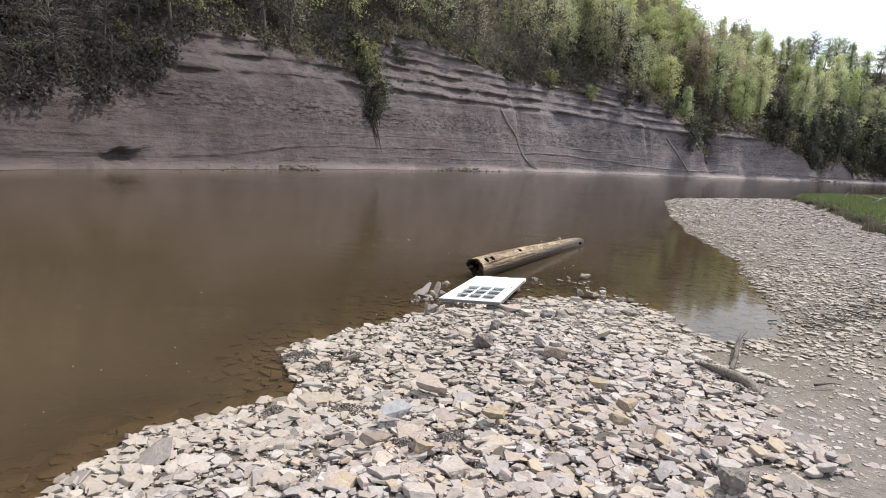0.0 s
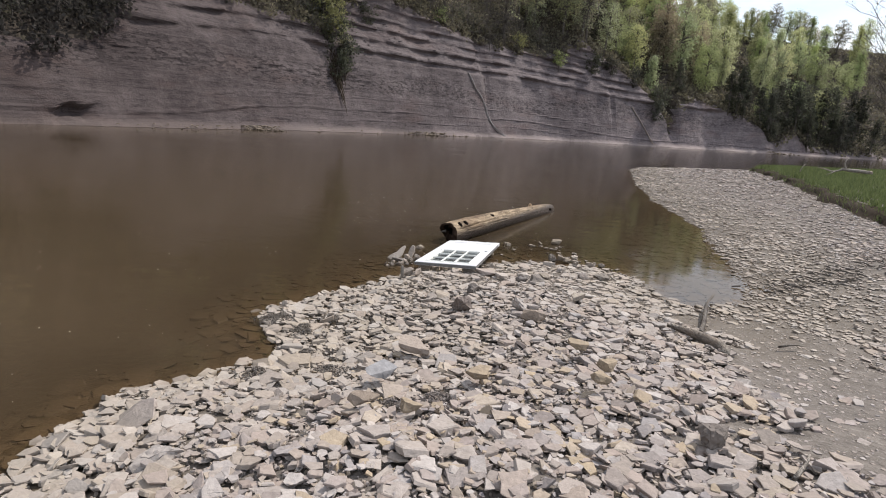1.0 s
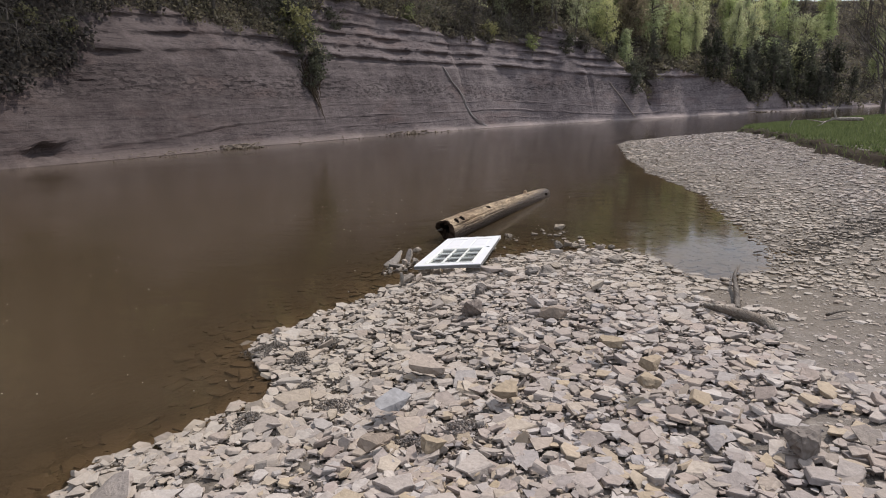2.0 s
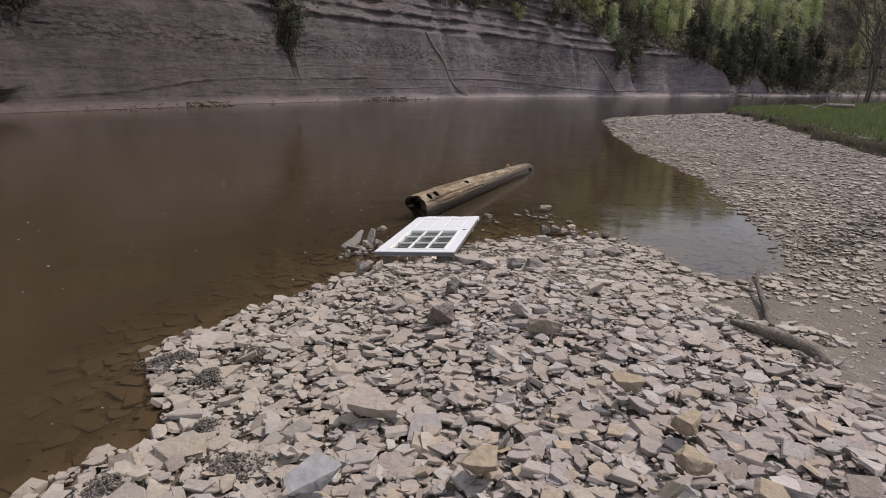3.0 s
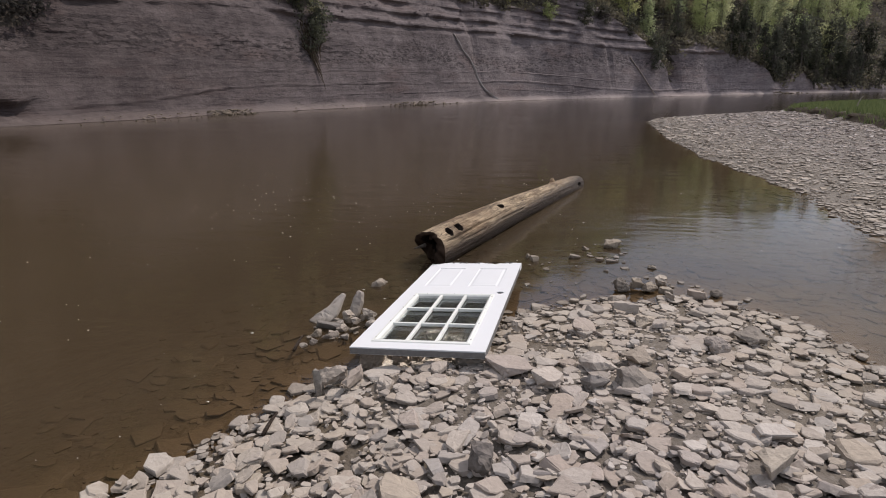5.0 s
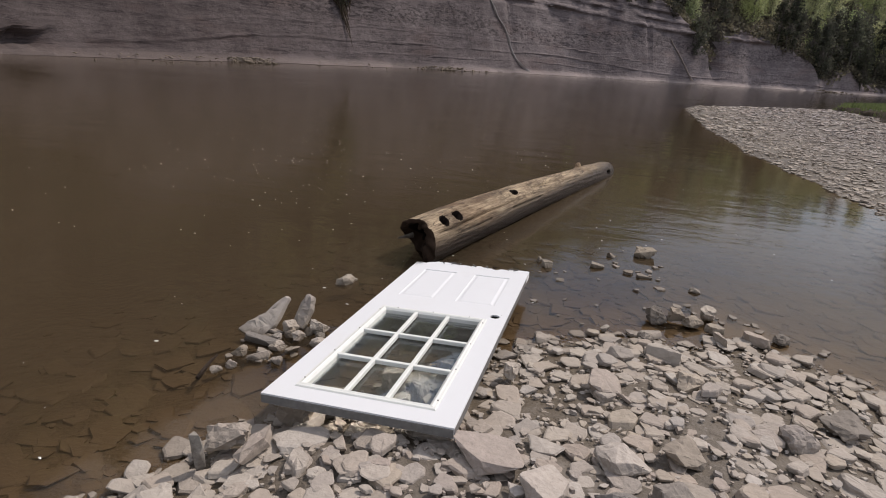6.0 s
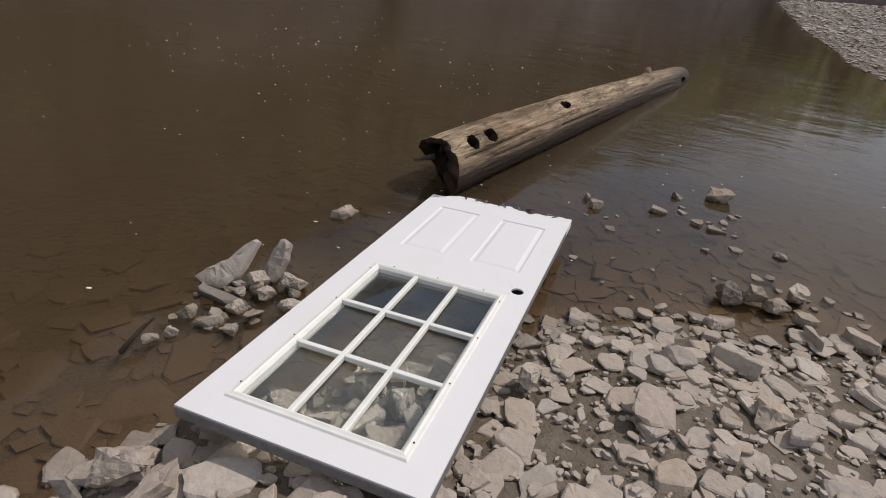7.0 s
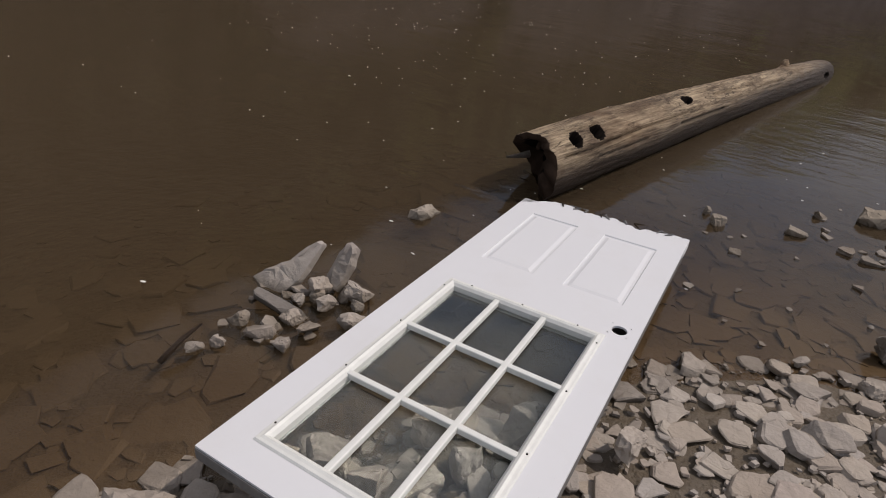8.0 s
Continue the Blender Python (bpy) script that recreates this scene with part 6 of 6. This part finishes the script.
def tree_meshes(seed, height, radius, clumps, leaves, leaf, material, low=0.25, column=False):
    crown, centres = crown_mesh("crown", seed, height, radius, clumps, leaves, leaf, material, low, column)
    rnd = random.Random(seed)
    bm = bmesh.new()
    top = Vector((rnd.uniform(-0.4, 0.4), rnd.uniform(-0.4, 0.4), height * 0.92))
    spine = [Vector((0, 0, -0.6)), Vector((rnd.uniform(-0.1, 0.1), 0, height * 0.3)), Vector((top.x * 0.5, top.y * 0.6, height * 0.62)), top]
    w = height * 0.016
    tube(bm, spine, [w * 1.25, w, w * 0.6, w * 0.15], 7, 0.1, seed)
    for c in centres[:: max(1, len(centres) // 40)]:
        h = max(0.25, min(0.85, c[2] / height - 0.18))
        root = spine[1].lerp(spine[3], h)
        tip = Vector(c)
        tube(bm, [root, root.lerp(tip, 0.5) + Vector((0, 0, 0.15 * radius)), tip], [w * 0.42, w * 0.26, w * 0.08], 5, 0.1, seed)
    ob = part("trunk", bm, M_BARK, smooth=True)
    trunk = ob.data
    bpy.data.objects.remove(ob)
    return trunk, crown


def build_tree(meshes, label, category, name, group):
    root = new(name)
    for n, me in zip(("trunk", "crown"), meshes):
        ob = new(n, me)
        ob.parent = root
    return tagged(root, label, category, group)


GREEN = "young green leafed tree on the slope above the cliff"
OLIVE = "half-leafed budding tree with olive tints on the slope"
DARK = "dense evergreen clinging above the cliff, leaves coloured dark for shade"
kinds = {"green": [], "olive": [], "dark": [], "bush": []}
for s in range(3):
    kinds["green"].append(build_tree(tree_meshes(10 + s, 12.5, 2.5, 100, 20, 0.125, M_LEAF, 0.15), GREEN, "tree", "tree", "trees on the far slope"))
    kinds["olive"].append(build_tree(tree_meshes(20 + s, 12.5, 2.5, 90, 13, 0.11, M_LEAF_OLIVE, 0.15), OLIVE, "tree", "tree", "trees on the far slope"))
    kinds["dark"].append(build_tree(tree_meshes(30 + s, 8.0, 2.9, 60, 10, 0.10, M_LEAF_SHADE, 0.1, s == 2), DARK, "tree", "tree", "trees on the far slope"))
    kinds["bush"].append(build_tree(tree_meshes(40 + s, 2.6, 1.25, 26, 30, 0.10, (M_LEAF_BUSH, M_LEAF_DARK, M_LEAF_DARK)[s], 0.0), "leafy shrub rooted in the cliff face", "shrub", "shrub", "shrubs on the cliff"))
for s in range(4):
    kinds.setdefault("far", []).append(build_tree(tree_meshes(60 + s, 12.5, 2.6, 130, 26, 0.145, M_LEAF_FAR if s < 3 else M_LEAF_OLIVE, 0.08, s == 1), "yellow-green spring tree in the wood on the hill", "tree", "tree", "trees on the far slope"))
for s in range(2):
    kinds.setdefault("conifer", []).append(build_tree(tree_meshes(70 + s, 11.0, 2.3, 70, 18, 0.2, M_LEAF_DARK, 0.04, True), "tall dark conifer at the foot of the wooded hill", "conifer", "conifer", "trees on the far slope"))
for s in range(2):
    kinds.setdefault("thicket", []).append(build_tree(tree_meshes(80 + s, 2.8, 1.5, 30, 9, 0.065, (M_LEAF_SHADE, M_LEAF_DARK)[s], 0.0), "straggling shrub clinging to the cliff, coloured dark for shade", "shrub", "shrub", "shrubs on the cliff"))
used = set()
rt = random.Random(77)


def plant(kind, bearing, z, scale, sink=0.0):
    ob = rt.choice(kinds[kind])
    p = bank_point(bearing, z)
    p.z -= sink
    m = Matrix.Translation(p) @ pose(0, 0, 0, rt.uniform(-5, 5), rt.uniform(-5, 5), rt.uniform(0, 360)) @ Matrix.Scale(scale, 4)
    if ob not in used:
        used.add(ob)
        ob.matrix_world = m
        return ob
    o = copy_thing(ob, m)
    o.matrix_world = m
    return o


def zone(count, b0, b1, z0, z1, mix, s0, s1, power=1.0):
    for _ in range(count):
        b = rt.uniform(b0, b1)
        low = max(z0, float(rock_top(b)) + 0.3) if z0 > 0 else float(rock_top(b)) + 0.2
        plant(rt.choice(mix), b, low + (min(z1, float(crest_height(b))) - low) * rt.random() ** power, rt.uniform(s0, s1), 0.2)


zone(16, -62, -40, 4.5, 16, ["dark", "dark", "olive"], 0.4, 0.75, 0.9)
# upper trees out of view, added only for what the water reflects
zone(14, -70, -24, 18, 60, ["olive", "green", "dark"], 0.8, 1.1, 1.0)
zone(26, -40, -24, 9, 19, ["dark", "olive", "dark", "dark"], 0.5, 0.95, 1.4)
zone(28, -26, -4, 0, 24, ["olive", "olive", "green", "dark"], 0.6, 1.0, 1.2)
zone(42, -6, 5, 0, 32, ["olive", "green", "green"], 0.6, 1.0, 1.2)
zone(84, 4.5, 20, 0, 36, ["far"], 0.7, 1.05, 0.8)
zone(44, 17, 33, 0, 36, ["far"], 0.75, 1.05, 0.8)
for k in range(54):
    b = 1.5 + 0.48 * k + rt.uniform(-0.3, 0.3)
    plant("far", b, float(crest_height(b)) - rt.uniform(0.4, 3.5), rt.uniform(0.55, 0.85), 0.2)
# past bearing 15 the close rows give a side valley its dark shade
for b, z, s in [(12.5, 6.8, 0.8), (12.9, 6.6, 0.9), (13.5, 6.2, 0.7), (14.6, 5.2, 0.75), (15.4, 3.0, 0.9), (15.9, 2.6, 1.0), (16.5, 3.4, 1.1), (17.1, 5.0, 0.9), (17.6, 4.8, 1.0), (18.2, 4.2, 0.9),
                (18.8, 3.6, 0.85), (19.4, 3.0, 0.8), (20.2, 2.0, 0.8), (21.0, 1.6, 0.8), *((18.2 + 0.42 * k, 1.0 + 1.3 * (k * 7 % 5), 0.8 + 0.09 * (k * 3 % 5)) for k in range(11)), (9.2, 9.6, 0.6), (3.0, 16.0, 0.7)]:
    plant("conifer", b, z, s, 0.3)
for b, z, s in [(-53, 5.0, 1.0), (-51.5, 4.6, 0.8), (-50, 5.4, 1.0), (-48, 5.6, 0.9), (-45, 6.2, 0.9), (-43.5, 6.6, 0.8), (-42, 7.0, 0.9), (-40.5, 8.4, 0.8), (-38.8, 10.0, 0.9),
                (-52, 6.8, 1.3), (-49, 7.5, 1.3), (-47, 8.1, 1.2), (-44, 9.0, 1.2), (-41.5, 9.8, 1.1), (-36.5, 11.6, 1.0), (-33, 12.4, 1.2), (-29, 12.6, 1.2),
                (-25.6, 10.4, 1.2), (-25.0, 11.8, 1.4), (-24.4, 10.8, 1.2), (-26.6, 12.2, 1.4), (-24.8, 9.0, 0.8), (-11.0, 13.4, 1.5), (-9.6, 13.2, 1.6), (-8.2, 12.9, 1.6), (-6.6, 12.9, 1.5), (-5.0, 12.8, 1.6), (-3.4, 13.0, 1.5), (-12.6, 14.4, 1.6), (-14.2, 15.0, 1.5),
                (-23.4, 9.2, 1.6), (-22.9, 7.8, 1.5), (-22.4, 6.4, 1.3), (-23.0, 5.0, 1.1), (-22.4, 10.6, 1.6), (-24.0, 10.9, 1.5), (-19, 11.6, 0.9), (-8, 11.8, 1.1), (-2, 11.0, 1.0),
                (1.0, 10.9, 1.3), (3, 11.2, 1.2), (4.8, 9.6, 1.3), (6.1, 4.5, 1.4), (6.5, 6.5, 1.6), (15.5, 2.6, 1.4)]:
    plant("thicket" if b < -38 or -27 < b < -24.2 or -15 < b < -3 else "bush", b, z, s)


for b, z, s in [(-50.5, 5.6, 0.7), (-49.6, 8.5, 0.9), (-47.2, 9.8, 1.0), (-43.2, 8.2, 0.6), (-41.2, 8.0, 0.45), (-39.2, 11.5, 1.0), (-38.0, 11.8, 1.1), (-46.0, 12.0, 1.1), (-52.5, 10.5, 1.0),
                (-21.9, 9.4, 0.8), (-21.6, 11.4, 0.7), (-22.0, 7.6, 0.8), (-5.4, 12.6, 1.0), (-12.0, 13.6, 0.9)]:
    p = bank_point(b, z)
    spray = copy_thing(kinds["bush"][0], Matrix.Translation(p) @ pose(0, 0, 0, 0, 0, 37 * b) @ Matrix.Scale(s, 4))
    spray.matrix_world = Matrix.Translation(p) @ pose(0, 0, 0, 0, 0, 37 * b) @ Matrix.Scale(s, 4)


# roots and dead creepers hanging in the cleft of the cliff
rr = random.Random(15)
roots = new("hanging_roots")
base_r = bank_point(-22.8, 6.4)
roots.matrix_world = Matrix.Translation(base_r)
for k in range(46):
    b0, z0 = -22.8 + rr.gauss(0, 0.55), rr.uniform(5.0, 8.2)
    reach = rr.uniform(1.2, 4.2) * max(0.3, 1 - abs(b0 + 22.7) / 1.6)
    pts = []
    for s in range(6):
        z = max(1.6, z0 - reach * s / 5)
        p = bank_point(b0 + (-22.6 - b0) * 0.5 * s / 5 + rr.uniform(-0.08, 0.08), z)
        out = (Vector((1.0, -6.5, 0)) - p)
        out.z = 0
        pts.append(p + out.normalized() * (0.25 + rr.uniform(0, 0.25)) - base_r)
    bm = bmesh.new()
    tube(bm, pts, [0.06, 0.05, 0.045, 0.04, 0.03, 0.012], 5, 0.25, k)
    part("root", bm, M_SOIL, roots)
tagged(roots, "dark tangle of roots hanging down a cleft in the cliff", "roots")


# the underwood between the trees
ru = np.random.RandomState(91)
n_u = 110000
jb = np.interp(ru.uniform(-60, 40, n_u), BEAR, np.arange(len(BEAR))).astype(int)
lo_u, hi_u = rock_top(BEAR[jb]), crest_height(BEAR[jb])
zu = lo_u - 0.4 + (np.minimum(hi_u, np.interp(BEAR[jb], [-60, -20, 5], [19, 27, 42])) - lo_u) * ru.uniform(0, 1, n_u) ** 1.35
ok = wave_noise(LONG[jb], zu, 4.0, 93) + 0.5 * np.clip((zu - lo_u) / 3, -0.3, 1) > ru.uniform(-0.35, 0.45, n_u)
jb, zu = jb[ok], zu[ok]
bu = set_back(jb, zu)
cu = np.c_[FAR_SHORE[jb] + FS_N[jb] * (bu - ru.uniform(0, 0.9, len(jb)))[:, None], zu + ru.uniform(0, 0.9, len(jb))]
au, b2 = ru.normal(0, 1, cu.shape), ru.normal(0, 1, cu.shape)
au /= np.linalg.norm(au, axis=1)[:, None]
b2 = np.cross(au, b2)
b2 /= np.linalg.norm(b2, axis=1)[:, None]
su = ru.uniform(0.10, 0.24, (len(cu), 1)) * np.clip(np.hypot(cu[:, :1], cu[:, 1:2]) / 70, 0.8, 1.8)
uv = np.stack([cu - au * su, cu + b2 * su * 0.7, cu + au * su, cu - b2 * su * 0.7], 1).reshape(-1, 3)
# towards the left the growth takes the leaf colour with shade in it
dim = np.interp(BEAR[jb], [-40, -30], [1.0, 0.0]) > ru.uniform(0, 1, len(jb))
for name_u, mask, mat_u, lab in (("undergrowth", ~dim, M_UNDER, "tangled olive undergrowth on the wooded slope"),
                                 ("ivy", dim, M_LEAF_SHADE, "creeping growth over the top of the cliff, coloured dark for shade")):
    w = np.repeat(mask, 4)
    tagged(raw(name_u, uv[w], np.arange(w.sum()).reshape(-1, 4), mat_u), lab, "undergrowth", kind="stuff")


# budding trees on the near bank, past the grass
def bare_tree(seed, height, spread_m):
    rnd = random.Random(seed)
    bm = bmesh.new()
    tips = []

    def limb(p, d, length, r, depth):
        q = p + d * length
        mid = p.lerp(q, 0.5) + Vector((rnd.uniform(-1, 1), rnd.uniform(-1, 1), 0.3)) * length * 0.09
        tube(bm, [p, mid, q], [r, r * 0.8, r * 0.62], 6 if depth < 2 else 4, 0.08, rnd.randint(0, 999), cap=depth == 0)
        if depth == 6:
            tips.append(q)
            return
        for _ in range(rnd.choice((2, 2, 2, 3)) if depth else 4):
            n = (d + Vector((rnd.uniform(-1, 1), rnd.uniform(-1, 1), rnd.uniform(-0.35, 0.6))) * (0.75 * spread_m)).normalized()
            limb(q if rnd.random() < 0.7 else mid, n, length * rnd.uniform(0.6, 0.82), r * 0.66, depth + 1)

    limb(Vector((0, 0, -0.4)), Vector((0, 0, 1)), height * 0.27, height * 0.0066, 0)
    ob = part("trunk", bm, M_BARK)
    r = np.random.RandomState(seed)
    c = np.repeat(np.array([t[:] for t in tips]), 3, 0) + r.normal(0, 0.12, (len(tips) * 3, 3))
    a, b = r.normal(0, 1, c.shape), r.normal(0, 1, c.shape)
    a /= np.linalg.norm(a, axis=1)[:, None]
    b = np.cross(a, b)
    b /= np.linalg.norm(b, axis=1)[:, None]
    v = np.stack([c - a * 0.04, c + b * 0.032, c + a * 0.04, c - b * 0.032], 1).reshape(-1, 3)
    buds = raw("buds", v, np.arange(len(v)).reshape(-1, 4), M_LEAF_OLIVE)
    root = new("bare_tree")
    tagged(buds, "sparse olive buds on the twigs", kind="stuff")
    for o in (ob, buds):
        o.parent = root
    return tagged(root, "tall grey tree just coming into bud beyond the grass", "tree", "budding trees on the near bank")


for n, (x, y, h) in enumerate([(20.4, 39.5, 15), (21.9, 37.3, 14), (23.6, 41.0, 15), (22.0, 43.5, 12), (25.0, 38.0, 15), (24.6, 34.0, 13), (28.0, 38.5, 14), (21.2, 41.5, 13), (22.8, 39.4, 16), (26.2, 42.0, 16), (24.0, 36.2, 12)]):
    t = bare_tree(50 + n, h, 1.0)
    t.matrix_world = pose(x + 1.6, y, ground_at(x + 1.6, y), 0, 0, 70 * n)
